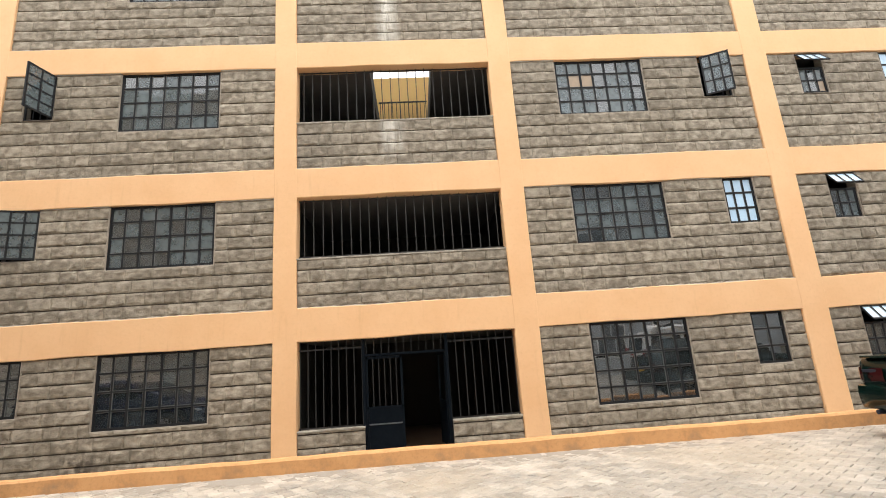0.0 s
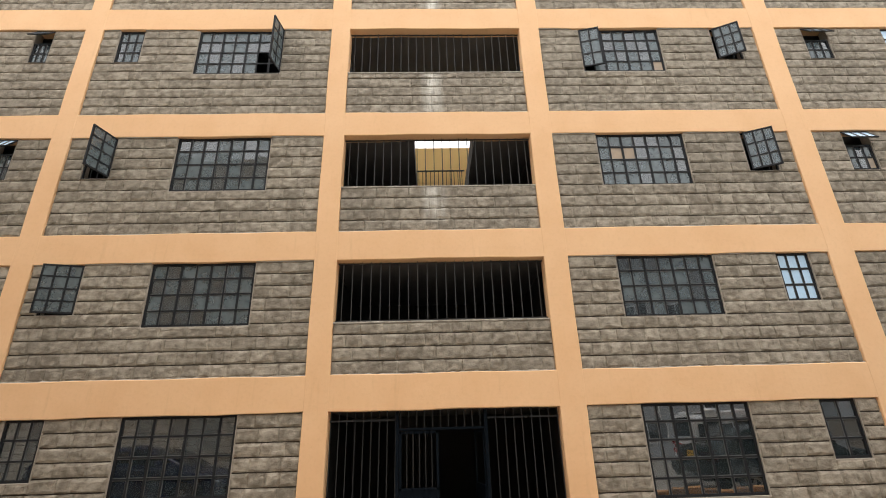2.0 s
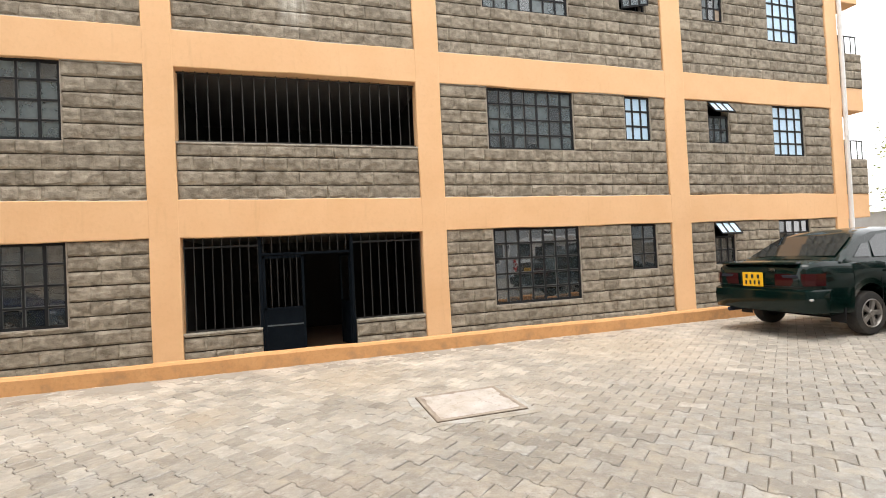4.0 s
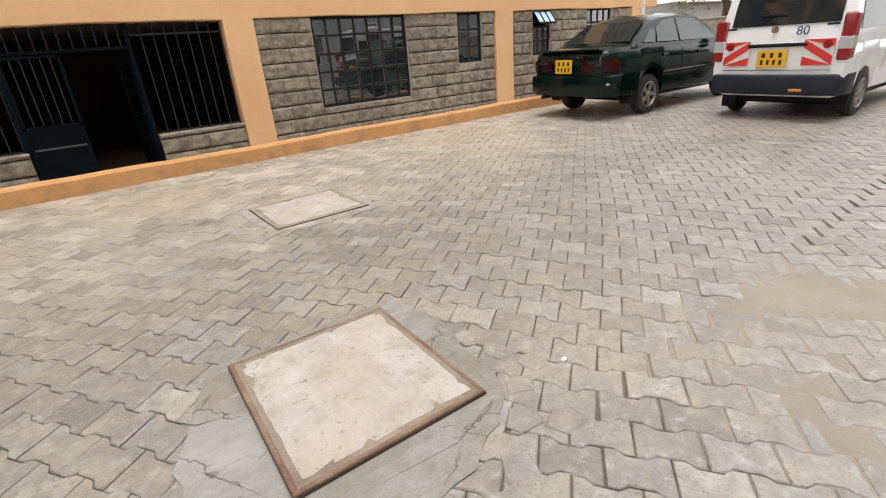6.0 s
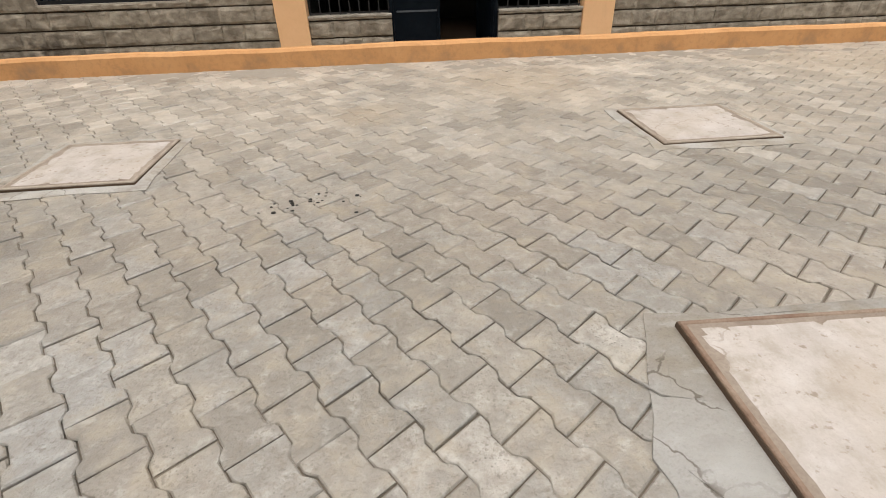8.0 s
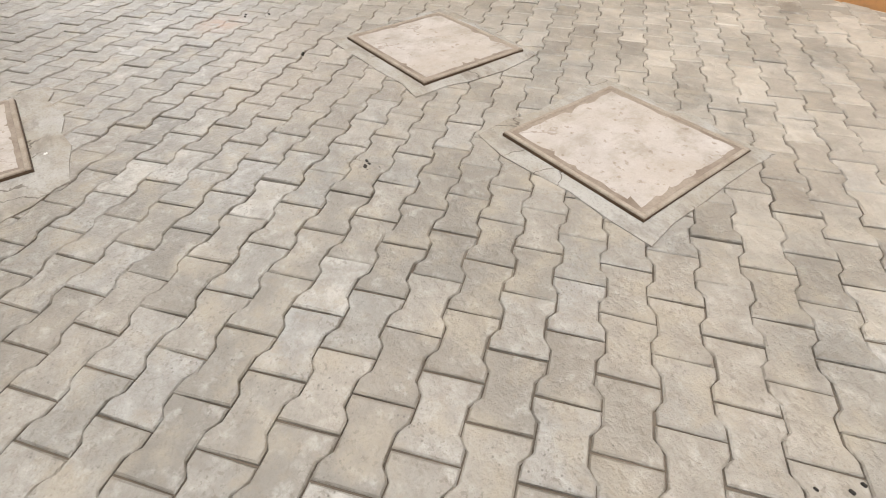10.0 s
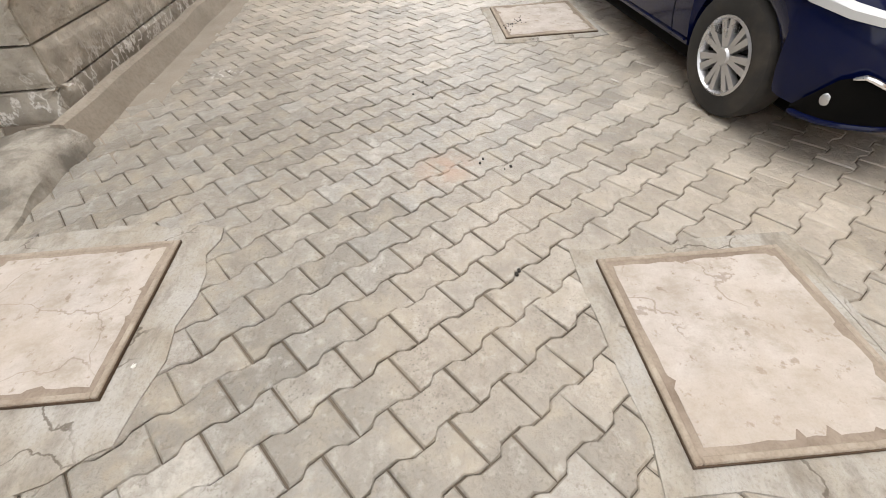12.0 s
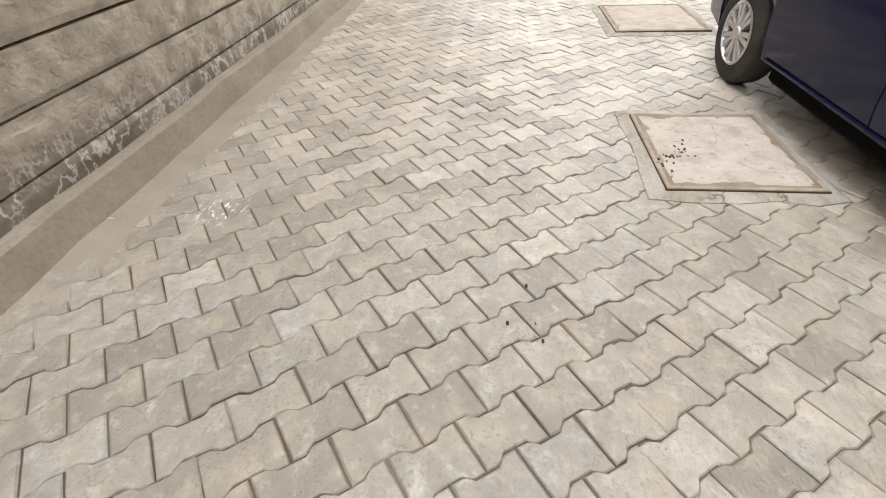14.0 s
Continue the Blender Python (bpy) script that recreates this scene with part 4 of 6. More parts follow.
# ---- stone building at the south-west corner, with its kerb and channel ----
SX, SY = -6.4, -8.4
side_wall = structure("wall_south", Shape().box(-30, SX - 0.03, -20, SY - 0.03, -0.1, 4.985), MORTAR, "grey stone wall of the facing building", "wall")
# unseen block over the stone courses, added to screen off southern sky
structure("wall_upper", Shape().box(-30, SX - 0.01, -20, SY - 0.01, 4.99, 13.0), STONE_GREY, "unseen upper storeys added to the facing stone building to screen the sky", "wall")
courses = [-0.02, 0.21, 0.48, 0.75, 0.95, 1.18, 1.41, 1.68, 1.95, 2.22, 2.5, 2.77, 3.04, 3.31, 3.58, 3.85, 4.12, 4.39, 4.66, 4.98]
plinth = Shape()
for c, (z0, z1) in enumerate(zip(courses, courses[1:])):
    q = SX
    while q > -20:
        w = rng.uniform(1.5, 2.8)
        stone(q - w, q, z0, z1, plinth, -0.035, 0.03, 0.008, -0.001, 0.4)
        q -= w
# turn the row so that it faces north at the wall's line
plinth.v = [(px, SY - py - 0.02, pz) for px, py, pz in plinth.v]
south_stones = new("stones", plinth.mesh("stones", STONE_GREY))
south_stones.parent = side_wall
tagged(south_stones, "rough grey stone courses with cement smears", "", "", "stuff")
turn = Shape()
for z0, z1 in zip(courses, courses[1:]):
    q = SY
    while q > -16:
        w = rng.uniform(1.5, 2.8)
        stone(q - w, q, z0, z1, turn, -0.035, 0.03, 0.008, -0.001, 0.4)
        q -= w
turn.v = [(SX - py - 0.02, px, pz) for px, py, pz in turn.v]
turn_stones = new("stones", turn.mesh("stones", STONE_GREY))
turn_stones.parent = side_wall
tagged(turn_stones, "rough grey stone courses round the corner", "", "", "stuff")
rings = []
for k in range(60):
    q = -5.95 - 24 * k / 59
    e = 0.012 * math.sin(q * 3.1) + 0.008 * math.sin(q * 7.7)
    rings.append([(q, -8.09 + e, -0.03), (q, -8.16 + e, 0.15 + 0.006 * math.sin(q * 5)), (q, -8.185 + e, 0.165), (q, -8.235 + e, 0.162), (q, -8.25 + e, 0.05), (q, -8.43, 0.04), (q, -8.43, -0.03)])
structure("kerb_south", Shape().loft(rings, True, True), KERB_BARE, "bare grey-brown concrete kerb along the stone wall", "kerb")
rings = []
for k in range(16):
    q = -5.96 + 0.95 * k / 15
    h = float(np.interp(q, (-5.96, -5.6, -5.35, -5.15, -5.0), (0.155, 0.15, 0.09, 0.03, -0.02))) + 0.012 * math.sin(11 * q)
    e = 0.015 * math.sin(7 * q) + 0.01 * math.sin(17 * q + 1)
    rings.append([(q, y + e, z * h - (0.02 if z == 0 else 0) + 0.006 * math.sin(23 * q + 31 * y)) for y, z in ((-8.07, 0), (-8.09, 0.5), (-8.15, 0.86), (-8.25, 1.0), (-8.38, 0.97), (-8.55, 0.75), (-8.75, 0.5), (-9.0, 0.25), (-9.3, 0))])
structure("cement_heap", Shape().loft(rings, True, True), HAUNCH, "hardened cement haunch at the kerb's end", "cement", smooth=True)

# ---- closing walls and the distance ----
# unseen wall; its height is set to screen sky off the yard
structure("wall_opposite", Shape().box(-6.3, 34, -18.3, -18, -0.05, 13.0), PALE_WALL, "plain pale wall closing the yard, unseen, tall to screen the sky", "wall")
# windows added so the facade's panes have dark fields to mirror
for k in range(21):
    qx, qz = -4.6 + 3.1 * (k % 7), (0.9, 4.0, 7.1)[k // 7]
    win = thing(f"window_{len(WINDOWS) + 1 + k}", "dark window with white frame in the pale closing wall", "window", kind="structure")
    part("window_frame", Shape().box(qx - 0.06, qx, -18.0, -17.93, qz - 0.06, qz + 1.46).box(qx + 1.5, qx + 1.56, -18.0, -17.93, qz - 0.06, qz + 1.46).box(qx, qx + 1.5, -18.0, -17.93, qz - 0.06, qz).box(qx, qx + 1.5, -18.0, -17.93, qz + 1.4, qz + 1.46).box(qx + 0.73, qx + 0.77, -17.985, -17.94, qz, qz + 1.4), WHITE_PIPE, win)
    for a in (0.0, 0.77):
        part("pane", Shape().box(qx + a, qx + a + 0.73, -17.995, -17.96, qz, qz + 1.4), CAR_GLASS, win)
# unseen white panel, added only to be mirrored in the facade's panes
structure("door_1", Shape().box(17.6, 20.4, -17.99, -17.93, 0.0, 2.3, 0.01), WHITE_PIPE, "unseen white panel added for a ground-floor window reflection", "gate")
structure("wall_perimeter", Shape().box(22, 22.3, -22, 40, -0.05, 1.5).box(21.96, 22.34, -22, 40, 1.5, 1.58, 0.02), CONCRETE, "low boundary wall with coping", "wall")
house = thing("far_house", "pale house with a light sheet roof beyond the boundary", "house")
part("wall", Shape().box(46, 58, 16, 30, -0.05, 3.4), WHITE_WALL, house)
part("roof", Shape().face((45.2, 15.2, 3.3), (58.8, 15.2, 3.3), (58.8, 23, 5.2), (45.2, 23, 5.2)).face((45.2, 30.8, 3.3), (58.8, 30.8, 3.3), (58.8, 23, 5.2), (45.2, 23, 5.2)), ROOF, house)


def tree(x, y, height, spread, leaves, leaf_count, label, seed):
    r = random.Random(seed)
    t = thing("tree", label, "tree", at=pose(x, y, 0))
    trunk = Shape()
    lean = r.uniform(-0.4, 0.4)
    trunk.tube([(0, 0, -0.1), (lean * 0.3, 0.1, height * 0.3), (lean, 0.2, height * 0.62), (lean * 1.2, 0, height * 0.9)], [0.22, 0.17, 0.11, 0.03], 8)
    tips = []
    for k in range(14):
        a, z = r.uniform(0, 6.28), height * r.uniform(0.28, 0.85)
        reach = spread * r.uniform(0.5, 1.0) * (1.1 - 0.5 * z / height)
        tip = Vector((math.cos(a) * reach, math.sin(a) * reach, z + height * r.uniform(0.05, 0.2)))
        trunk.tube([(lean * z / height, 0.1, z), tuple(tip * 0.5 + Vector((0, 0, z * 0.5))), tuple(tip)], [0.06, 0.04, 0.012], 5)
        tips.append(tip)
    part("trunk", trunk, BARK, t, smooth=True)
    crown = Shape()
    for _ in range(leaf_count):
        tip = r.choice(tips)
        c = tip + Vector((r.gauss(0, 1), r.gauss(0, 1), r.gauss(0, 0.75))) * spread * 0.2
        u = Vector((r.gauss(0, 1), r.gauss(0, 1), r.gauss(0, 0.6))).normalized() * r.uniform(0.05, 0.11)
        w = u.cross(Vector((r.gauss(0, 1), r.gauss(0, 1), r.gauss(0, 1)))).normalized() * r.uniform(0.025, 0.055)
        crown.face(c - u, c + w, c + u, c - w)
    ob = new("crown", crown.mesh("crown", leaves, tidy=False))
    ob.parent = t


tree(28, 3.5, 7.6, 3.2, LEAF, 15000, "leafy yellow-green tree behind the boundary wall", 1)
tree(34, 1.5, 10.5, 3.0, LEAF_DARK, 9000, "tall dark green tree behind the boundary wall", 2)
tree(27, -6, 7.0, 3.0, LEAF, 9000, "leafy roadside tree behind the boundary wall", 3)
tree(30, 14, 7.5, 3.2, LEAF, 9000, "broad leafy tree behind the boundary wall", 5)


# ---- cars: x forward, y to the left, z up, origin on the ground under the middle ----
def curve(points):
    xs, zs = zip(*points)

    def at(x):
        return float(np.interp(x, xs, zs))
    return at


def car_body(length, half_width, top, bottom, plan, axles, arch, crown=0.02, skirt=0.8):
    """The lower body: sections from tail to nose with open wheel arches."""
    tail, nose = length
    xs = set(np.linspace(tail, nose, 90))
    for a in axles:
        xs |= set(a + arch * math.cos(q) for q in np.linspace(0, math.pi, 19))
        xs |= {a - arch - 0.003, a + arch + 0.003}
    rings = []
    for x in sorted(xs):
        hw, zt, zb = half_width * plan(x), top(x), bottom(x)
        for a in axles:
            if abs(x - a) < arch:
                zb = max(zb, 0.31 + math.sqrt(arch ** 2 - (x - a) ** 2))
        h = max(0.02, zt - zb)
        lift = zb - bottom(x)

        def side(k, f):
            return hw * k, zb + h * f
        half = [side(skirt, 0), side(0.965, 0.0 if lift > 0.02 else 0.07), side(0.99, 0.25), side(1.0, 0.5), side(0.993, 0.74), side(0.965, 0.93), side(0.9, 1.0)]
        over = [(hw * 0.6, zt + crown * 0.75), (hw * 0.3, zt + crown), (0, zt + crown * 1.08)]
        right = [(x, -q, z) for q, z in half + over]
        left = [(x, q, z) for q, z in reversed(half + over[:-1])]
        rings.append(right + left)
    return Shape().loft(rings, True, True)


def cabin(xs, roof, base, wide, narrow):
    """The upper body: rings across, from tail to nose. Returns the shape and the half width at (x, z)."""
    high = max(roof(x) for x in xs)

    def reach(x, z):
        return wide + (narrow - wide) * (z - base(x)) / max(0.05, high - base(x))
    rings = []
    for x in xs:
        b, r = base(x) - 0.03, roof(x)
        w = reach(x, r - 0.03)
        right = [(x, -wide, b), (x, -reach(x, b + (r - b) * 0.6), b + (r - b) * 0.6), (x, -w, r - 0.035), (x, -w * 0.86, r), (x, -w * 0.4, r + 0.018), (x, 0, r + 0.022)]
        rings.append(right + [(q, -y, z) for q, y, z in reversed(right[:-1])])
    return Shape().loft(rings, True, True), reach


def side_glass(reach, points, side, off=0.006):
    s = Shape()
    s.face(*[(x, side * (reach(x, z) + off), z) for x, z in points])
    return s


def across(points, widths, off=(0, 0, 0)):
    """A sheet across the car along (x, z) points with half widths."""
    s = Shape()
    for (a, b), (wa, wb) in zip(zip(points, points[1:]), zip(widths, widths[1:])):
        o = off
        cols = 6
        for i in range(cols):
            u, v = -1 + 2 * i / cols, -1 + 2 * (i + 1) / cols
            s.face((a[0] + o[0], wa * u, a[1] + o[2]), (a[0] + o[0], wa * v, a[1] + o[2]), (b[0] + o[0], wb * v, b[1] + o[2]), (b[0] + o[0], wb * u, b[1] + o[2]))
    return s


def wheels(car, axles, track, radius, width, rim_material, spokes, twin, share=1.0):
    """Four wheels, each a drum with its tyre and rim."""
    side = pose(0, 0, 0, 90, 0, 0)
    tyre = Shape().spin([(radius * 0.61, -width / 2 + 0.01), (radius * 0.8, -width / 2), (radius * 0.95, -width / 2 + 0.012), (radius, -width / 2 + 0.04), (radius, width / 2 - 0.04), (radius * 0.95, width / 2 - 0.012), (radius * 0.8, width / 2), (radius * 0.61, width / 2 - 0.01), (radius * 0.61, -width / 2 + 0.01)], side, 40).mesh("tyre", TYRE, True)
    hub = radius * share
    rim = Shape().spin([(hub * 0.66, width / 2 - 0.004), (hub * 0.62, width / 2 + 0.004), (hub * 0.585, width / 2 - 0.012), (hub * 0.57, width / 2 - 0.05)], side, 40)
    rim.spin([(0.001, width / 2 + 0.006), (hub * 0.13, width / 2 + 0.004), (hub * 0.17, width / 2 - 0.012), (hub * 0.17, width / 2 - 0.04)], side, 20)
    for k in range(spokes):
        for shift in ((-0.165, 0.165) if twin else (0.0,)):
            m = side @ pose(0, 0, 0, 0, 0, 360 * k / spokes + math.degrees(shift))
            w0, w1 = (0.012, 0.0195) if twin else (0.024, 0.034)
            r0, r1, h = hub * 0.13, hub * 0.6, width / 2
            k0 = len(rim.v)
            rim.v += [tuple(m @ Vector(q)) for q in ((r0, -w0, h - 0.008), (r1, -w1, h - 0.006), (r1, w1, h - 0.006), (r0, w0, h - 0.008), (r0, -w0 - 0.006, h - 0.04), (r1, -w1 - 0.006, h - 0.04), (r1, w1 + 0.006, h - 0.04), (r0, w0 + 0.006, h - 0.04))]
            rim.f += [tuple(k0 + i for i in f) for f in ((0, 1, 2, 3), (0, 4, 5, 1), (3, 2, 6, 7), (1, 5, 6, 2), (0, 3, 7, 4))]
    rim = rim.mesh("rim", rim_material, True)
    drum = Shape().spin([(0.001, width / 2 - 0.055), (hub * 0.6, width / 2 - 0.055), (hub * 0.6, -width / 2 + 0.02), (0.001, -width / 2 + 0.02)], side, 24).mesh("wheel", TRIM, True)
    for a in axles:
        for s in (-1, 1):
            w = new("wheel", drum)
            w.parent = car
            # local +z of the spin points to -y after the turn, so the right side needs no half turn
            w.matrix_basis = pose(a, s * (track - width / 2), radius, 0, 0, 0 if s < 0 else 180)
            for name, me in (("tyre", tyre), ("rim", rim)):
                ob = new(name, me)
                ob.parent = w


def bars_plate(parent, m, w, h, base, rows, ink=BLACK_INK):
    """A number plate whose characters are plain bars."""
    p = part("number_plate", Shape().box(-w / 2, w / 2, -0.006, 0.006, -h / 2, h / 2, 0.004, m), base, parent, "number plate with plain dark bars")
    for row, n in enumerate(rows):
        z = (0.5 - (row + 0.5) / len(rows)) * h * 0.86
        hh = h / len(rows) * 0.29
        for i in range(n):
            u = (-0.5 + (i + 0.5) / n) * w * 0.84
            part("bar", Shape().box(u - w * 0.17 / n, u + w * 0.17 / n, -0.0085, -0.006, z - hh, z + hh, 0, m), ink, p)
    return p


def lettering(parent, text, size, m, ink):
    c = bpy.data.curves.new("sticker", "FONT")
    c.body, c.size, c.extrude, c.align_x, c.align_y = text, size, 0.0015, "CENTER", "CENTER"
    tmp = bpy.data.objects.new("sticker", c)
    scene.collection.objects.link(tmp)
    bpy.context.view_layer.update()
    me = bpy.data.meshes.new_from_object(tmp.evaluated_get(bpy.context.evaluated_depsgraph_get()))
    bpy.data.objects.remove(tmp)
    me.materials.clear()
    me.materials.append(ink)
    ob = new("sticker", me)
    ob.parent = parent
    ob.matrix_basis = m
    return ob


def seam(x, s, half_width, low, high):
    """A thin dark shut line down the curved side of a car."""
    points = [(x, s * (half_width * k + 0.0005), low + (high - low) * f) for k, f in ((0.967, 0.08), (0.99, 0.25), (1.0, 0.5), (0.993, 0.74), (0.967, 0.92))]
    return Shape().tube(points, 0.004, 6)


def lift_body(car, rise, stretch):
    """Sets the shell of a car higher over its wheels."""
    m = Matrix.Translation((0, 0, rise)) @ Matrix.Diagonal((1, 1, stretch, 1))
    stack, done = [c for c in car.children if not c.name.startswith("wheel")], set()
    while stack:
        ob = stack.pop()
        stack += list(ob.children)
        if ob.data.name not in done:
            done.add(ob.data.name)
            ob.data.transform(m)


# dark green saloon
def green_saloon(at):
    car = thing("saloon_car", "dark green saloon car parked beside the kerb", "car", "parked cars", at=at)
    L, HW, AX = 4.6, 0.85, (-1.2, 1.42)
    top = curve([(-2.3, 0.86), (-2.24, 0.95), (-1.95, 0.985), (-1.3, 0.965), (0.6, 0.93), (1.2, 0.88), (1.9, 0.77), (2.2, 0.66), (2.3, 0.55)])
    bottom = curve([(-2.3, 0.42), (-2.2, 0.3), (-1.8, 0.24), (1.8, 0.2), (2.2, 0.24), (2.3, 0.34)])
    plan = curve([(-2.3, 0.74), (-2.24, 0.86), (-2.1, 0.94), (-1.6, 0.99), (0, 1.0), (1.6, 0.98), (2.05, 0.9), (2.22, 0.78), (2.3, 0.6)])
    part("body", car_body((-L / 2, L / 2), HW, top, bottom, plan, AX, 0.345), GREEN_CAR, car, smooth=True)
    roof = curve([(-1.72, 0.985), (-1.62, 1.03), (-1.05, 1.32), (-0.75, 1.385), (-0.2, 1.41), (0.25, 1.395), (0.45, 1.35), (1.2, 0.94)])
    xs = [-1.72, -1.66, -1.55, -1.4, -1.2, -1.05, -0.9, -0.75, -0.5, -0.2, 0.0, 0.25, 0.35, 0.45, 0.6, 0.8, 1.0, 1.2]
    shell, reach = cabin(xs, roof, lambda q: top(q), 0.79, 0.55)
    upper = part("cabin", shell, GREEN_CAR, car, smooth=True)
    part("rear_window", across([(-1.62, 1.03), (-1.3, 1.195), (-1.07, 1.31)], [0.66, 0.59, 0.53], (-0.012, 0, 0.018)), CAR_GLASS, upper)
    part("windscreen", across([(1.12, 0.99), (0.75, 1.19), (0.5, 1.32)], [0.68, 0.6, 0.54], (0.012, 0, 0.02)), CAR_GLASS, upper)
    for s in (-1, 1):
        part("door_window", side_glass(reach, [(-0.32, 1.0), (0.92, 0.98), (0.5, 1.24), (0.3, 1.32), (-0.26, 1.34)], s), CAR_GLASS, upper)
        part("door_window", side_glass(reach, [(-1.02, 1.01), (-0.38, 1.0), (-0.33, 1.34), (-0.7, 1.31), (-0.92, 1.22)], s), CAR_GLASS, upper)
        part("quarter_window", side_glass(reach, [(-1.42, 1.02), (-1.08, 1.01), (-0.98, 1.2), (-1.12, 1.19)], s), CAR_GLASS, upper)
        part("side_moulding", Shape().box(-0.92, 0.95, s * 0.852 - 0.01, s * 0.852 + 0.01, 0.52, 0.57, 0.006), TRIM, car)
        part("side_strip", Shape().box(-0.92, 0.95, s * 0.863 - 0.002, s * 0.863 + 0.002, 0.566, 0.576), CHROME, car)
        for x in (-0.95, 0.12):
            part("door_handle", Shape().box(x, x + 0.17, s * 0.85 - 0.018, s * 0.85 + 0.018, 0.8, 0.835, 0.008), GREEN_CAR, car)
        for x in (-1.0, -0.33, 0.93):
            part("door_gap", seam(x, s, HW * plan(x), bottom(x), top(x)), TRIM, car)
        part("mirror", Shape().box(0.72, 0.86, s * 0.93 - 0.09, s * 0.93 + 0.09, 0.96, 1.09, 0.035), GREEN_CAR, car, smooth=True)
        # tail lamps wrap the corner
        lamp = Shape()
        prof = [(-2.318, 0.3), (-2.3, 0.52), (-2.27, 0.7), (-2.2, 0.79), (-2.05, 0.822)]
        lamp.loft([[(q, s * w, 0.67), (q - 0.006, s * w, 0.74), (q, s * w, 0.83)] for q, w in prof], False, False)
        part("tail_lamp", lamp, DARK_RED, car, "dark red tail lamp")
        part("reverse_lamp", Shape().box(-2.312, -2.3, s * 0.5 - 0.12, s * 0.5 + 0.12, 0.775, 0.815, 0.005), BUMPER, car)
        part("mudflap", Shape().box(-1.72, -1.7, s * 0.72 - 0.1, s * 0.72 + 0.1, 0.16, 0.36), TRIM, car)
    bump = Shape()
    prof = [(-2.02, 0.84), (-2.2, 0.815), (-2.31, 0.72), (-2.35, 0.5), (-2.36, 0.0), (-2.35, -0.5), (-2.31, -0.72), (-2.2, -0.815), (-2.02, -0.84)]
    bump.loft([[(q, w, 0.32), (q - 0.02, w * 1.005, 0.38), (q - 0.03, w * 1.01, 0.5), (q - 0.015, w * 1.01, 0.6), (q + 0.03, w, 0.62), (q + 0.12, w * 0.9, 0.6), (q + 0.12, w * 0.9, 0.33)] for q, w in prof], True, True)
    part("rear_bumper", bump, GREEN_CAR, car, smooth=True)
    part("boot_gap", Shape().box(-2.305, -2.295, -0.68, 0.68, 0.655, 0.662), TRIM, car)
    part("boot_lip", Shape().box(-2.31, -2.2, -0.62, 0.62, 0.955, 0.985, 0.012), GREEN_CAR, car)
    bars_plate(car, pose(-2.325, 0.05, 0.745, 0, 0, -90), 0.34, 0.2, YELLOW, (3, 4))
    part("badge", Shape().box(-2.316, -2.31, -0.3, -0.2, 0.86, 0.9, 0.002), CHROME, car)
    part("exhaust", Shape().tube([(-2.38, 0.45, 0.29), (-1.9, 0.45, 0.29)], 0.03, 10), BUMPER, car)
    part("marker_lamp", Shape().box(-2.3, -2.25, -0.8, -0.72, 0.48, 0.51, 0.01), CLEAR_LAMP, car)
    # underbody pan added to deepen the shadow beneath the saloon
    part("underbody", Shape().box(AX[0] - 0.3, AX[1] + 0.3, -0.6, 0.6, 0.17, 0.36, 0.03), TRIM, car, "black underbody pan added to deepen the shade under the car")
    lift_body(car, 0.045, 1.05)
    wheels(car, AX, 0.82, 0.31, 0.19, RIM_DULL, 5, False)
    return car


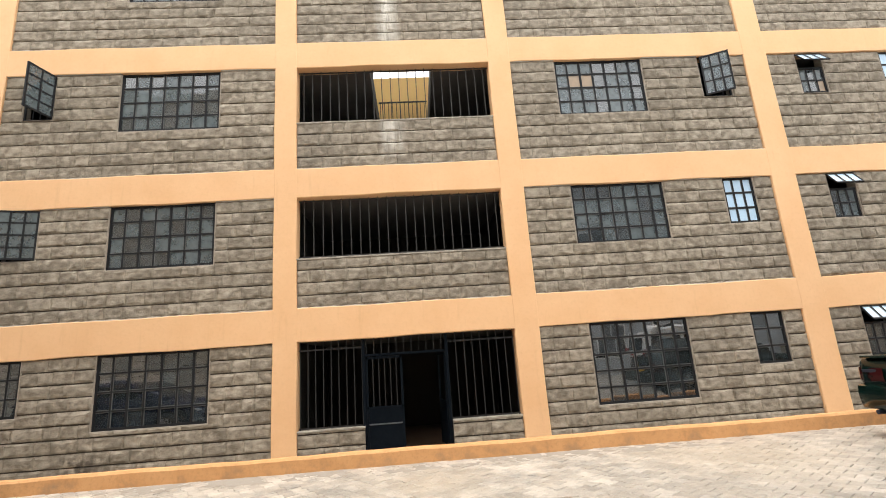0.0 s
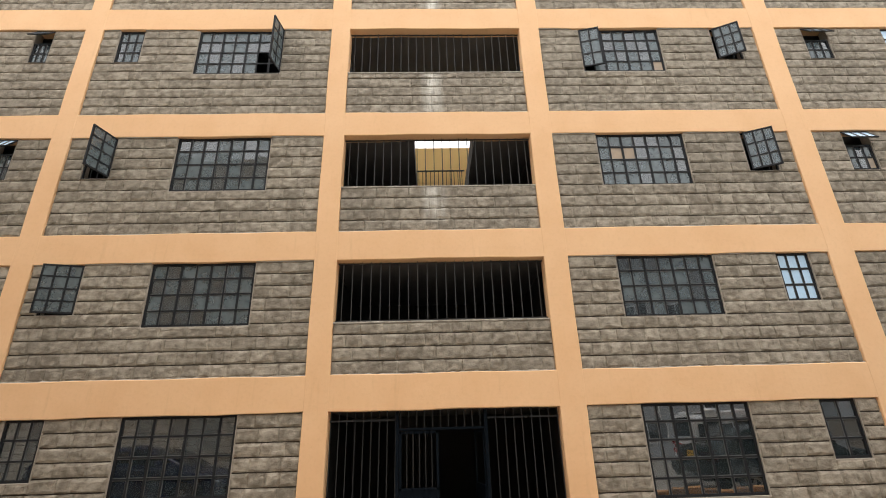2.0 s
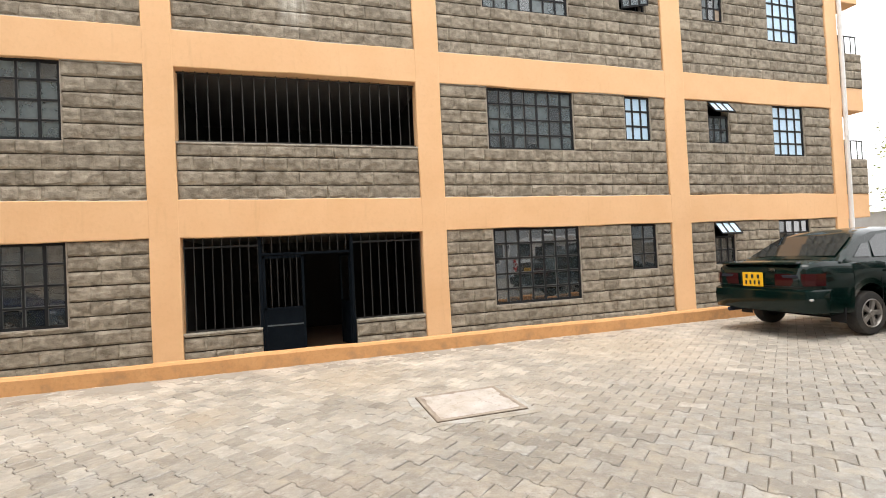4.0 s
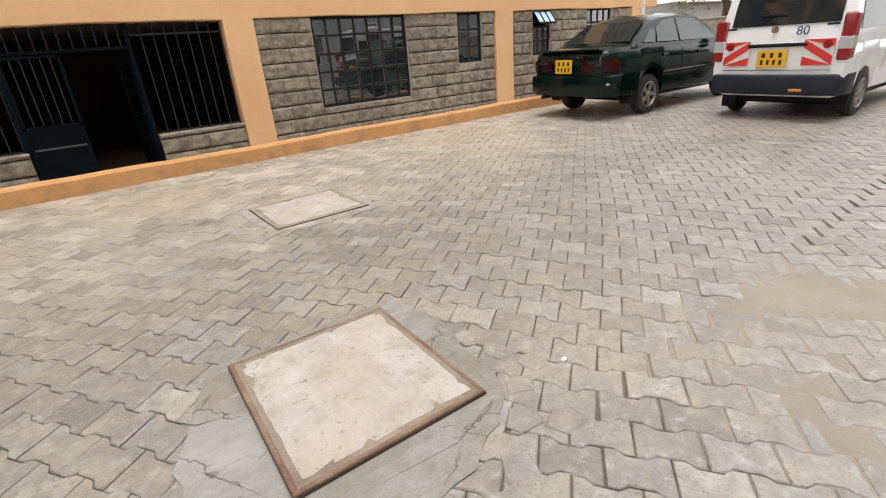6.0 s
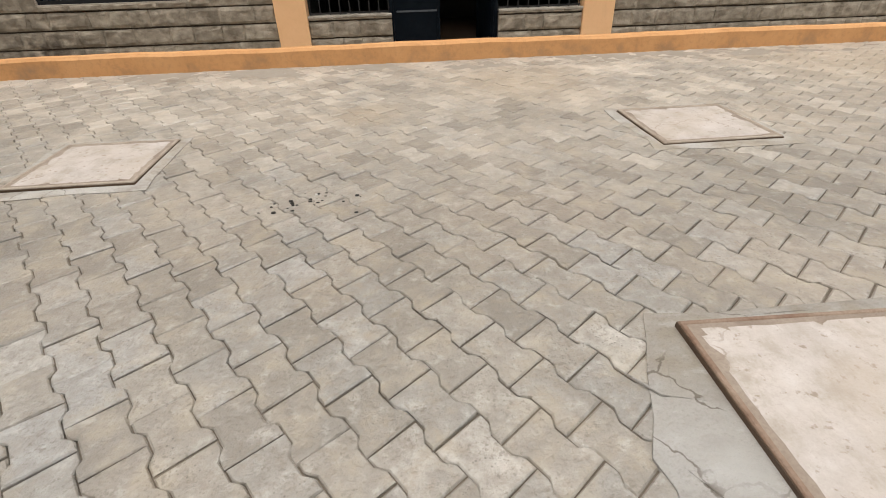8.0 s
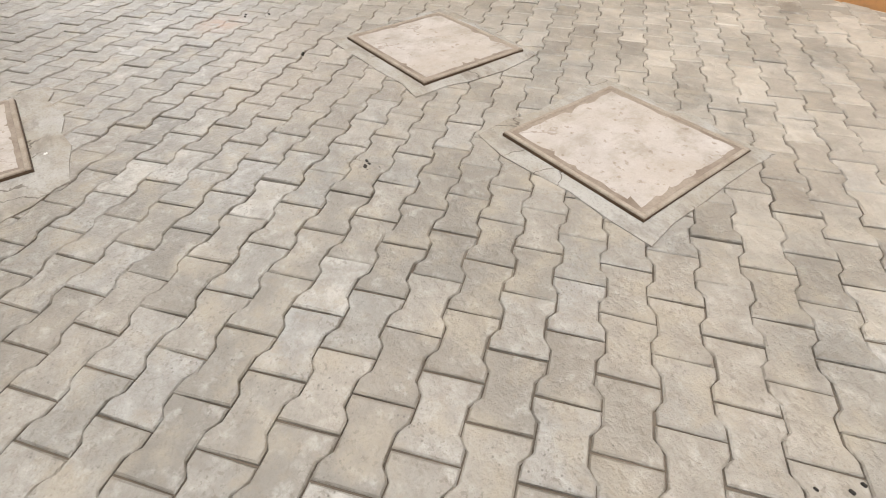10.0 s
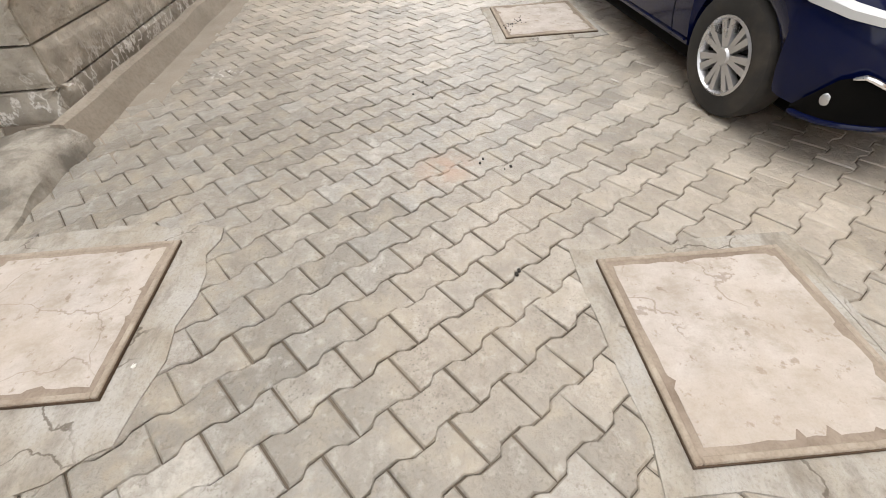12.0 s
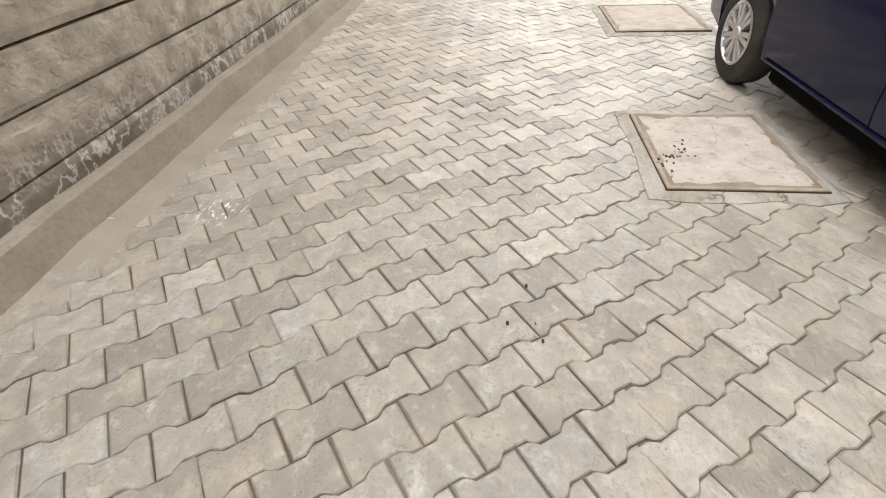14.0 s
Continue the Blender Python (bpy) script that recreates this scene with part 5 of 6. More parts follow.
# small white delivery van
def white_van(at):
    car = thing("delivery_van", "small white delivery van with red-white rear chevrons", "van", "parked cars", at=at)
    L, HW, AX = 4.1, 0.83, (-1.25, 1.4)
    top = curve([(-2.05, 1.0), (1.3, 1.0), (1.75, 0.98), (2.0, 0.86), (2.05, 0.7)])
    bottom = curve([(-2.05, 0.4), (-1.9, 0.3), (1.9, 0.26), (2.05, 0.35)])
    plan = curve([(-2.05, 0.955), (-2.0, 0.985), (-1.8, 1.0), (1.6, 1.0), (1.95, 0.92), (2.05, 0.8)])
    part("body", car_body((-L / 2, L / 2), HW, top, bottom, plan, AX, 0.34, 0.0), WHITE_CAR, car, smooth=True)
    roof = curve([(-2.03, 1.02), (-2.0, 1.15), (-1.86, 1.8), (-1.75, 1.87), (-0.4, 1.9), (0.7, 1.87), (0.95, 1.8), (1.8, 1.0)])
    xs = [-2.03, -2.0, -1.97, -1.93, -1.9, -1.86, -1.8, -1.75, -1.2, -0.4, 0.2, 0.7, 0.85, 0.95, 1.2, 1.5, 1.8]
    shell, reach = cabin(xs, roof, lambda q: top(q), 0.81, 0.7)
    upper = part("cabin", shell, WHITE_CAR, car, smooth=True)
    part("rear_window", across([(-1.985, 1.22), (-1.92, 1.5), (-1.875, 1.72)], [0.64, 0.63, 0.6], (-0.02, 0, 0.004)), CAR_GLASS, upper)
    part("windscreen", across([(1.72, 1.08), (1.3, 1.48), (1.02, 1.74)], [0.7, 0.64, 0.6], (0.012, 0, 0.02)), CAR_GLASS, upper)
    for s in (-1, 1):
        part("door_window", side_glass(reach, [(0.55, 1.12), (1.5, 1.12), (1.0, 1.6), (0.6, 1.66)], s), CAR_GLASS, upper)
        part("side_window", side_glass(reach, [(-0.7, 1.12), (0.45, 1.12), (0.45, 1.66), (-0.7, 1.66)], s), CAR_GLASS, upper)
        part("side_window", side_glass(reach, [(-1.75, 1.12), (-0.82, 1.12), (-0.82, 1.66), (-1.7, 1.66)], s), CAR_GLASS, upper)
        lamp = part("tail_lamp", Shape().box(-2.075, -1.9, s * 0.755 - 0.07, s * 0.755 + 0.07, 0.78, 1.32, 0.02), RED_LAMP, car, "tall red tail lamp")
        part("clear_band", Shape().box(-2.08, -1.895, s * 0.755 - 0.071, s * 0.755 + 0.071, 0.9, 1.06, 0.015), CLEAR_LAMP, lamp)
        # chevron board
        board = part("chevron_board", Shape().box(-2.072, -2.064, s * 0.49 - 0.17, s * 0.49 + 0.17, 0.72, 1.04, 0.003), CHEVRON_WHITE, car, "white board with red diagonal stripes")
        c = s * 0.49
        for k in (-1, 0, 1):
            pts = []
            for u, v in ((-0.165, k * 0.22 - 0.16), (0.165, k * 0.22 + 0.06), (0.165, k * 0.22 + 0.17), (-0.165, k * 0.22 - 0.05)):
                pts.append((u, v))
            poly = [(u, min(0.155, max(-0.155, v))) for u, v in pts]
            part("stripe", Shape().face(*[(-2.076, c - s * u, 0.88 + v) for u, v in poly]), CHEVRON_RED, board)
        part("reflector", Shape().tube([(-2.085, c + s * 0.09, 0.97), (-2.074, c + s * 0.09, 0.97)], 0.05, 18), RED_LAMP, board)
        part("mudflap", Shape().box(-1.62, -1.6, s * 0.7 - 0.1, s * 0.7 + 0.1, 0.1, 0.36), TRIM, car)
        part("door_gap", Shape().box(0.5, 0.506, s * 0.832 - 0.004, s * 0.832 + 0.004, 0.36, 1.0), TRIM, car)
        part("mirror", Shape().box(1.25, 1.38, s * 0.92 - 0.09, s * 0.92 + 0.09, 1.1, 1.32, 0.03), TRIM, car, smooth=True)
    bump = Shape()
    prof = [(-1.7, 0.835), (-1.95, 0.82), (-2.08, 0.76), (-2.12, 0.5), (-2.125, 0.0), (-2.12, -0.5), (-2.08, -0.76), (-1.95, -0.82), (-1.7, -0.835)]
    bump.loft([[(q, w, 0.35), (q - 0.015, w * 1.01, 0.4), (q - 0.02, w * 1.012, 0.5), (q - 0.01, w * 1.01, 0.585), (q + 0.03, w, 0.61), (q + 0.14, w * 0.92, 0.6), (q + 0.14, w * 0.92, 0.36)] for q, w in prof], True, True)
    part("rear_bumper", bump, BUMPER, car, smooth=True)
    part("tow_reflector", Shape().box(-2.155, -2.13, -0.42, -0.27, 0.4, 0.435, 0.004), AMBER, car)
    part("tailgate_handle", Shape().box(-2.085, -2.05, -0.36, 0.36, 0.955, 1.0, 0.012), TRIM, car)
    part("tailgate_gap", Shape().box(-2.068, -2.06, -0.66, 0.66, 0.66, 0.666), TRIM, car)
    bars_plate(car, pose(-2.08, 0.03, 0.81, 0, 0, -90), 0.36, 0.21, YELLOW, (3, 4))
    part("badge", Shape().tube([(-2.05, 0.06, 1.17), (-2.042, 0.06, 1.17)], 0.045, 16), CHROME, car)
    for y, w in ((0.62, 0.14), (-0.58, 0.13)):
        part("emblem_bar", Shape().box(-2.036, -2.03, y - w / 2, y + w / 2, 1.19, 1.215), BUMPER, car)
    lettering(car, "80", 0.15, pose(-2.052, -0.27, 1.14, 82, 0, -90), NAVY_INK)
    part("wiper", Shape().box(-2.03, -2.01, -0.02, 0.3, 1.34, 1.36, 0.004), TRIM, car)
    # underbody pan added to deepen the shadow beneath the van
    part("underbody", Shape().box(AX[0] - 0.3, AX[1] + 0.3, -0.6, 0.6, 0.17, 0.36, 0.03), TRIM, car, "black underbody pan added to deepen the shade under the car")
    wheels(car, AX, 0.82, 0.3, 0.17, RIM_DULL, 8, False)
    return car


# dark blue hatchback
def blue_hatchback(at):
    car = thing("hatchback_car", "dark blue hatchback car parked beside the kerb", "car", "parked cars", at=at)
    HW, AX = 0.9, (-1.8, 1.3)

    def aft(q):
        return q if q > 1.0 else 1.0 - (1.0 - q) * 1.17

    def curve_aft(points):
        return curve([(aft(q), z) for q, z in points])
    top = curve_aft([(-2.13, 0.9), (-2.0, 1.0), (-1.2, 0.985), (0.6, 0.95), (1.0, 0.96), (1.6, 0.86), (1.95, 0.74), (2.08, 0.62), (2.13, 0.5)])
    bottom = curve_aft([(-2.13, 0.42), (-2.0, 0.28), (-1.7, 0.22), (0.9, 0.21), (1.66, 0.25), (1.8, 0.24), (2.0, 0.22), (2.13, 0.26)])
    plan = curve_aft([(-2.13, 0.78), (-2.0, 0.92), (-1.6, 0.99), (0, 1.0), (1.4, 0.995), (1.75, 0.95), (1.95, 0.85), (2.06, 0.72), (2.13, 0.55)])
    body = part("body", car_body((aft(-2.13), 2.13), HW, top, bottom, plan, AX, 0.38, 0.03), BLUE_CAR, car, smooth=True)
    roof = curve_aft([(-2.02, 1.0), (-1.95, 1.1), (-1.75, 1.33), (-1.5, 1.42), (-0.6, 1.47), (0.0, 1.45), (0.3, 1.38), (1.15, 0.96)])
    xs = [-2.02, -1.98, -1.95, -1.85, -1.75, -1.6, -1.5, -1.0, -0.6, -0.2, 0.0, 0.15, 0.3, 0.6, 0.9, 1.15]
    xs = [aft(q) for q in xs]
    shell, reach = cabin(xs, roof, lambda q: top(q), 0.84, 0.6)
    upper = part("cabin", shell, BLUE_CAR, car, smooth=True)
    part("windscreen", across([(1.06, 1.02), (0.65, 1.22), (0.36, 1.36)], [0.74, 0.66, 0.6], (0.012, 0, 0.02)), CAR_GLASS, upper)
    part("rear_window", across([(aft(-1.94), 1.12), (aft(-1.85), 1.23), (aft(-1.76), 1.32)], [0.64, 0.6, 0.56], (-0.02, 0, 0.01)), CAR_GLASS, upper)
    for s in (-1, 1):
        part("door_window", side_glass(reach, [(-0.3, 1.02), (0.85, 1.01), (0.42, 1.27), (0.2, 1.36), (-0.26, 1.39)], s), CAR_GLASS, upper)
        part("door_window", side_glass(reach, [(aft(-1.45), 1.05), (-0.36, 1.02), (-0.32, 1.39), (aft(-1.1), 1.36)], s), CAR_GLASS, upper)
        part("sill_ridge", Shape().tube([(x, s * 0.877, 0.292) for x in np.linspace(-1.36, 0.9, 12)], 0.008, 8), BLUE_CAR, car, smooth=True)
        for x in (-0.33, 0.72):
            part("door_gap", seam(x, s, HW * plan(x), bottom(x), top(x)), TRIM, car)
        for x in (-1.2, -0.15):
            part("door_handle", Shape().box(x, x + 0.18, s * 0.905 - 0.02, s * 0.905 + 0.02, 0.85, 0.885, 0.01), BLUE_CAR, car)
        part("mirror", Shape().box(0.6, 0.76, s * 1.0 - 0.1, s * 1.0 + 0.1, 0.98, 1.12, 0.04), BLUE_CAR, car, smooth=True)
        # head lamp along the wing
        lamp = Shape()
        prof = [(1.52, 0.893), (1.75, 0.858), (1.93, 0.785), (2.03, 0.7), (2.08, 0.6)]
        lamp.loft([[(q + 0.004, s * (w + 0.004), 0.665 + 0.12 * (2.08 - q)), (q + 0.002, s * (w + 0.004), 0.695 + 0.14 * (2.08 - q)), (q - 0.02, s * (w - 0.012), 0.71 + 0.2 * (2.08 - q))] for q, w in prof], False, False)
        part("head_lamp", lamp, CLEAR_LAMP, car, "clear swept-back head lamp", smooth=True)
        # black fog-lamp pocket over a lip, chrome along its upper edge
        knots = ((1.86, 1.93, 2.0, 2.06, 2.11, 2.145, 2.155), (0.83, 0.795, 0.745, 0.68, 0.59, 0.47, 0.44), (0.285, 0.28, 0.275, 0.275, 0.275, 0.28, 0.285), (0.295, 0.37, 0.455, 0.485, 0.44, 0.33, 0.29))
        prof = [tuple(float(np.interp(q, knots[0], row)) for row in knots) for q in np.linspace(1.86, 2.155, 22)]
        pod = part("fog_pocket", Shape().loft([[(q + 0.01, s * (w + 0.009), a), (q + 0.016, s * (w + 0.013), (a + b) / 2), (q + 0.008, s * (w + 0.009), b)] for q, w, a, b in prof], False, False), UNDER, car, smooth=True)
        part("fog_lamp", Shape().spin([(0.001, 0.018), (0.02, 0.015), (0.032, 0.009), (0.037, 0.0)], pose(1.995, s * 0.755, 0.362, 0, 0, s * 42) @ pose(0, 0, 0, 0, 90, 0), 20), RIM, pod, smooth=True)
        part("chrome_blade", Shape().tube([(q + 0.016, s * (w + 0.012), b) for q, w, a, b in prof[12:21]], [0.005, 0.009, 0.012, 0.013, 0.013, 0.013, 0.012, 0.011, 0.007], 8), CHROME, pod, smooth=True)
        part("bumper_lip", Shape().tube([(q + 0.004, s * (w + 0.008), a - 0.014) for q, w, a, b in prof], [0.003] + [0.016] * 20 + [0.004], 8), BLUE_CAR, car, smooth=True)
    # grille, its chrome rim, the air dam
    part("grille", Shape().loft([[(2.142 - 0.1 * abs(y) ** 2, y * 0.9, 0.42), (2.15 - 0.1 * abs(y) ** 2, y, 0.52), (2.125 - 0.12 * abs(y) ** 2, y * 1.02, 0.61)] for y in np.linspace(-0.5, 0.5, 9)], False, False), TRIM, car)
    part("grille_rim", Shape().tube([(2.1, -0.52, 0.62), (2.135, -0.48, 0.5), (2.15, -0.42, 0.415), (2.165, 0, 0.4), (2.15, 0.42, 0.415), (2.135, 0.48, 0.5), (2.1, 0.52, 0.62)], 0.011, 6), CHROME, car)
    bars_plate(car, pose(2.175, 0, 0.55, 0, -6, 90), 0.5, 0.12, WHITE_PLATE, (7,))
    # pan set wide and low, near-black, to stand in for under-car shadow
    part("underbody", Shape().box(-2.1, 1.72, -0.66, 0.66, 0.12, 0.3, 0.03).box(-1.36, 0.9, -0.82, 0.82, 0.15, 0.28, 0.03), UNDER, car, "black underbody pan added to deepen the shade under the car")
    wheels(car, AX, 0.885, 0.328, 0.2, RIM, 7, True, 0.955)
    for ob in car.children_recursive:  # a blunt nose
        if not ob.name.startswith(("wheel", "tyre", "rim")):
            for q in ob.data.vertices:
                k = min(1.0, max(0.0, (q.co.x - 1.68) / 0.35))
                q.co.x -= 0.07 * k
                q.co.z -= 0.02 * k
    for w in car.children:
        if w.name.startswith("wheel") and w.location.x > 0:  # steered a little
            w.rotation_euler.z += radians(5)
    return car


green_saloon(pose(8.79, -3.77, 0, 0, 0, -1))
white_van(pose(9.72, -6.33, 0, 0, 0, -1))
blue_hatchback(pose(-7.11, -3.61, 0, 0, 0, 2.1))


# ---- chamber covers in their cement aprons ----
def uneven(points, seed, out=0.0, bits=5, wobble=0.025):
    """A ragged outline through the corners."""
    r = random.Random(seed)
    ring = []
    for (ax, ay), (bx, by) in zip(points, points[1:] + points[:1]):
        for k in range(bits):
            s = k / bits
            ring.append((ax + (bx - ax) * s + r.uniform(-wobble, wobble), ay + (by - ay) * s + r.uniform(-wobble, wobble)))
    return ring


def chamber_cover(x0, x1, y0, y1, apron, seed, label, turn=0.0, lift=0.028):
    r = random.Random(seed)
    cx, cy = (x0 + x1) / 2, (y0 + y1) / 2
    ring = uneven(apron, seed, bits=5 if len(apron) == 4 else 4, wobble=0.026 if len(apron) == 4 else 0.02)
    base = Shape()
    low = [(px, py, -0.014) for px, py in ring]
    rim = [(px + 0.004 * r.uniform(-1, 1), py + 0.004 * r.uniform(-1, 1), 0.005) for px, py in ring]
    inner = [(cx + (px - cx) * 0.9, cy + (py - cy) * 0.92, 0.0095 + r.uniform(-0.002, 0.004)) for px, py in ring]
    base.loft([low, rim, inner], True, False)
    k = len(base.v) - len(ring)
    base.f.append(tuple(range(k, k + len(ring))))
    if seed == 14:  # trowel ridges
        for ridge in (((-0.15, -7.56), (-0.04, -7.75), (0.09, -8.0)), ((-0.19, -7.2), (-0.1, -7.32), (0.03, -7.36)), ((0.3, -8.03), (0.6, -8.06), (0.85, -7.98))):
            base.tube([(px, py, 0.0105) for px, py in ridge], [0.002, 0.005, 0.002], 6)
    structure("cement_apron", base, APRON if seed == 14 else APRON_PALE, "ragged cement apron round a chamber cover", "cement")
    w, d = (x1 - x0) / 2, (y1 - y0) / 2
    cover = thing("chamber_cover", label, "manhole cover", "chamber covers", at=pose(cx, cy, 0, r.uniform(-0.4, 0.4), r.uniform(-0.4, 0.4), turn))
    t = 0.021 if seed == 14 else 0.023
    for a, b, c, e in ((-w, w, -d, -d + t), (-w, w, d - t, d), (-w, -w + t, -d + t, d - t), (w - t, w, -d + t, d - t)):
        part("frame_rail", Shape().box(a, b, c, e, -0.02, lift, 0.004), RUST if seed == 14 else DUSTY_RAIL, cover, "rusty angle-iron edge")
    # solid dark skirt stands in for the shadow line under the edge
    part("shadow_gap", Shape().box(-w - 0.003, w + 0.003, -d - 0.003, d + 0.003, -0.02, lift - 0.008), FLOOR_SHADOW_BROWN, cover, "dark brown skirt painted as the shadow under the cover's edge")
    # screed with a worn, broken edge and a shallow dished top
    n = 14
    slab = Shape()
    outline = []
    for k in range(4 * n):
        s, q = k // n, -1 + 2 * (k % n) / n
        u, v = ((q, -1), (1, q), (-q, 1), (-1, -q))[s]
        wear = 1 - 0.011 * abs(r.gauss(0, 1))
        outline.append((u * (w - t - 0.014) * wear, v * (d - t - 0.014) * wear))
    levels = []
    for f, z in ((1.0, lift - 0.016), (0.985, lift - 0.003), (0.6, lift + 0.001), (0.25, lift)):
        levels.append([(px * f, py * f, z + r.uniform(-0.0015, 0.0015)) for px, py in outline])
    slab.loft(levels, True, False)
    k = len(slab.v) - 4 * n
    slab.f.append(tuple(range(k, k + 4 * n)))
    part("slab", slab, COVER, cover, smooth=True)
    part("bed", Shape().box(-w + t - 0.01, w - t + 0.01, -d + t - 0.01, d - t + 0.01, -0.02, lift - 0.0035), BED, cover, "brown dusty bed round the screed")
    return ring


def square(x0, x1, y0, y1, m=0.07):
    return [(x0 - m, y0 - m), (x1 + m, y0 - m), (x1 + m, y1 + m), (x0 - m, y1 + m)]


APRONS = [
    chamber_cover(-4.595, -3.775, -5.455, -4.73, square(-4.6, -3.77, -5.46, -4.73, 0.085), 11, "cement-filled steel chamber cover near the blue car"),
    chamber_cover(-3.145, -2.39, -5.463, -4.711, square(-3.15, -2.38, -5.47, -4.71, 0.08), 12, "cement-filled steel chamber cover in the open paving"),
    chamber_cover(0.924, 1.765, -5.355, -4.6, square(0.92, 1.77, -5.36, -4.6, 0.075), 13, "pale cement-filled chamber cover before the entrance"),
    chamber_cover(0.08, 0.86, -7.925, -7.055, [(-0.22, -8.0), (0.02, -8.18), (0.5, -8.2), (0.8, -8.08), (0.95, -7.9), (1.03, -7.25), (0.99, -6.96), (0.02, -6.96), (-0.22, -7.5)], 14, "rust-edged chamber cover in a wide cement patch", -2.0, 0.036),
    chamber_cover(-4.95, -4.165, -8.0, -7.21, [(-5.1, -8.1), (-3.9, -8.1), (-3.86, -7.4), (-4.0, -7.08), (-4.62, -7.06), (-5.05, -7.06), (-5.12, -7.5)], 15, "chamber cover in a grey cement patch near the kerb"),
    chamber_cover(-8.2, -7.29, -5.345, -4.585, square(-8.2, -7.29, -5.345, -4.585, 0.08), 16, "dusty chamber cover beside the blue car"),
    chamber_cover(-11.2, -10.13, -5.09, -4.22, square(-11.2, -10.13, -5.09, -4.22, 0.08), 17, "dusty chamber cover behind the blue car"),
]

# broken paver pieces set in cement by the wide patch
rubble = new("paving_rubble", None)
rr = random.Random(8)
tagged(rubble, "broken paving pieces bedded in cement", "rubble")
for px, py in ((1.05, -7.55), (1.08, -7.75), (1.0, -7.98), (0.86, -8.13), (0.98, -8.22), (0.7, -8.27), (0.55, -8.33), (1.14, -7.9)):
    n = rr.choice((4, 5, 5))
    pts = [(px + rr.uniform(0.05, 0.1) * math.cos(6.28 * k / n + 0.3), py + rr.uniform(0.05, 0.1) * math.sin(6.28 * k / n + 0.3)) for k in range(n)]
    z = rr.uniform(0.002, 0.008)
    part("fragment", Shape().loft([[(a, b, -0.012) for a, b in pts], [(a, b, z - 0.004) for a, b in pts], [(px + (a - px) * 0.9, py + (b - py) * 0.9, z) for a, b in pts]], True, True), PAVER, rubble)

# ---- litter and crumbs on the paving ----
for px, py, w, label in ((-0.62, -4.72, 0.035, "scrap of white paper on the paving"), (-1.3, -5.757, 0.02, "small white scrap on the paving"), (-0.27, -4.93, 0.02, "white fleck of litter on the paving"), (1.25, -8.0, 0.03, "torn white scrap beside the cement patch"), (-4.29, -7.15, 0.03, "white scrap on the cement patch")):
    s = Shape()
    pts = [(px + w * rr.uniform(0.35, 0.75) * math.cos(6.28 * k / 6), py + w * rr.uniform(0.2, 0.5) * math.sin(6.28 * k / 6)) for k in range(6)]
    s.loft([[(a, b, 0.004) for a, b in pts], [(px + (a - px) * 0.8, py + (b - py) * 0.8, 0.008 + rr.uniform(0, 0.008)) for a, b in pts]], True, True)
    ob = part("litter", s, LITTER)
    tagged(ob, label, "litter", "scraps of litter")
stick = part("stick", Shape().box(-0.033, 0.033, -0.005, 0.005, 0.001, 0.01, 0.003, pose(-6.317, -4.782, 0, 0, 0, 28)), LITTER)
tagged(stick, "thin white stick lying on the paving", "litter", "scraps of litter")
crumbs = Shape()
for cx, cy, count, spread in ((-1.33, -5.85, 26, 0.13), (-3.36, -6.075, 9, 0.06), (-4.567, -5.772, 3, 0.02), (-5.44, -5.8, 2, 0.02), (-5.37, -5.67, 2, 0.03), (-6.2, -6.05, 4, 0.2)):
    for _ in range(count):
        px, py, w = cx + rr.gauss(0, spread), cy + rr.gauss(0, spread * 0.5), rr.uniform(0.004, 0.012)
        crumbs.box(px - w, px + w, py - w * 0.6, py + w * 0.6, -0.004, w * 0.7, w * 0.3)
for cx, cy, count in ((-7.7, -5.15, 12), (-7.6, -5.24, 8), (-7.52, -5.31, 7)):  # chipped specks on the dusty cover
    for _ in range(count):
        px, py, w = cx + rr.gauss(0, 0.05), cy + rr.gauss(0, 0.03), rr.uniform(0.004, 0.01)
        crumbs.box(px - w, px + w, py - w * 0.6, py + w * 0.6, 0.02, 0.031, 0.001)
ob = part("charcoal_crumbs", crumbs, CHARCOAL)
tagged(ob, "scattered black charcoal crumbs on the paving", "crumbs", "", "stuff")



# ---- sand drifted over the blocks ----
def sand_drift(x0, x1, y0, y1, seed, depth, step=0.045):
    """A thin uneven sheet that hides the joints and thins out to nothing."""
    s = Shape()
    nx, ny = max(4, round((x1 - x0) / step)), max(4, round((y1 - y0) / step))
    off = Vector((seed * 7.3, seed * 3.1, 0))
    for j in range(ny + 1):
        for i in range(nx + 1):
            a, b = i / nx, j / ny
            px, py = x0 + (x1 - x0) * a, y0 + (y1 - y0) * b
            fade = min(1.0, 2.4 * max(0.0, 1 - math.hypot(2 * a - 1, 2 * b - 1))) if x1 - x0 < 4 else min(1.0, 5 * min(a, 1 - a), 5 * min(b, 1 - b))
            h = noise.noise(Vector((px * 1.6, py * 1.6, 0)) + off) * 0.008 + noise.noise(Vector((px * 6, py * 6, 2)) + off) * 0.004
            s.v.append((px, py, -0.012 + (depth + h) * fade))
    for j in range(ny):
        for i in range(nx):
            k = j * (nx + 1) + i
            s.f.append((k, k + 1, k + nx + 2, k + nx + 1))
    ob = new("sand_drift", s.mesh("sand_drift", DRIFT, True))
    tagged(ob, "tan sand drifted thinly over paving joints", "sand", "", "stuff")


sand_drift(1.05, 3.6, -10.4, -7.75, 1, 0.0116)
sand_drift(-6.0, 7.0, -2.85, -2.22, 3, 0.012)
sand_drift(-15.0, -5.2, -8.22, -7.86, 6, 0.0185)

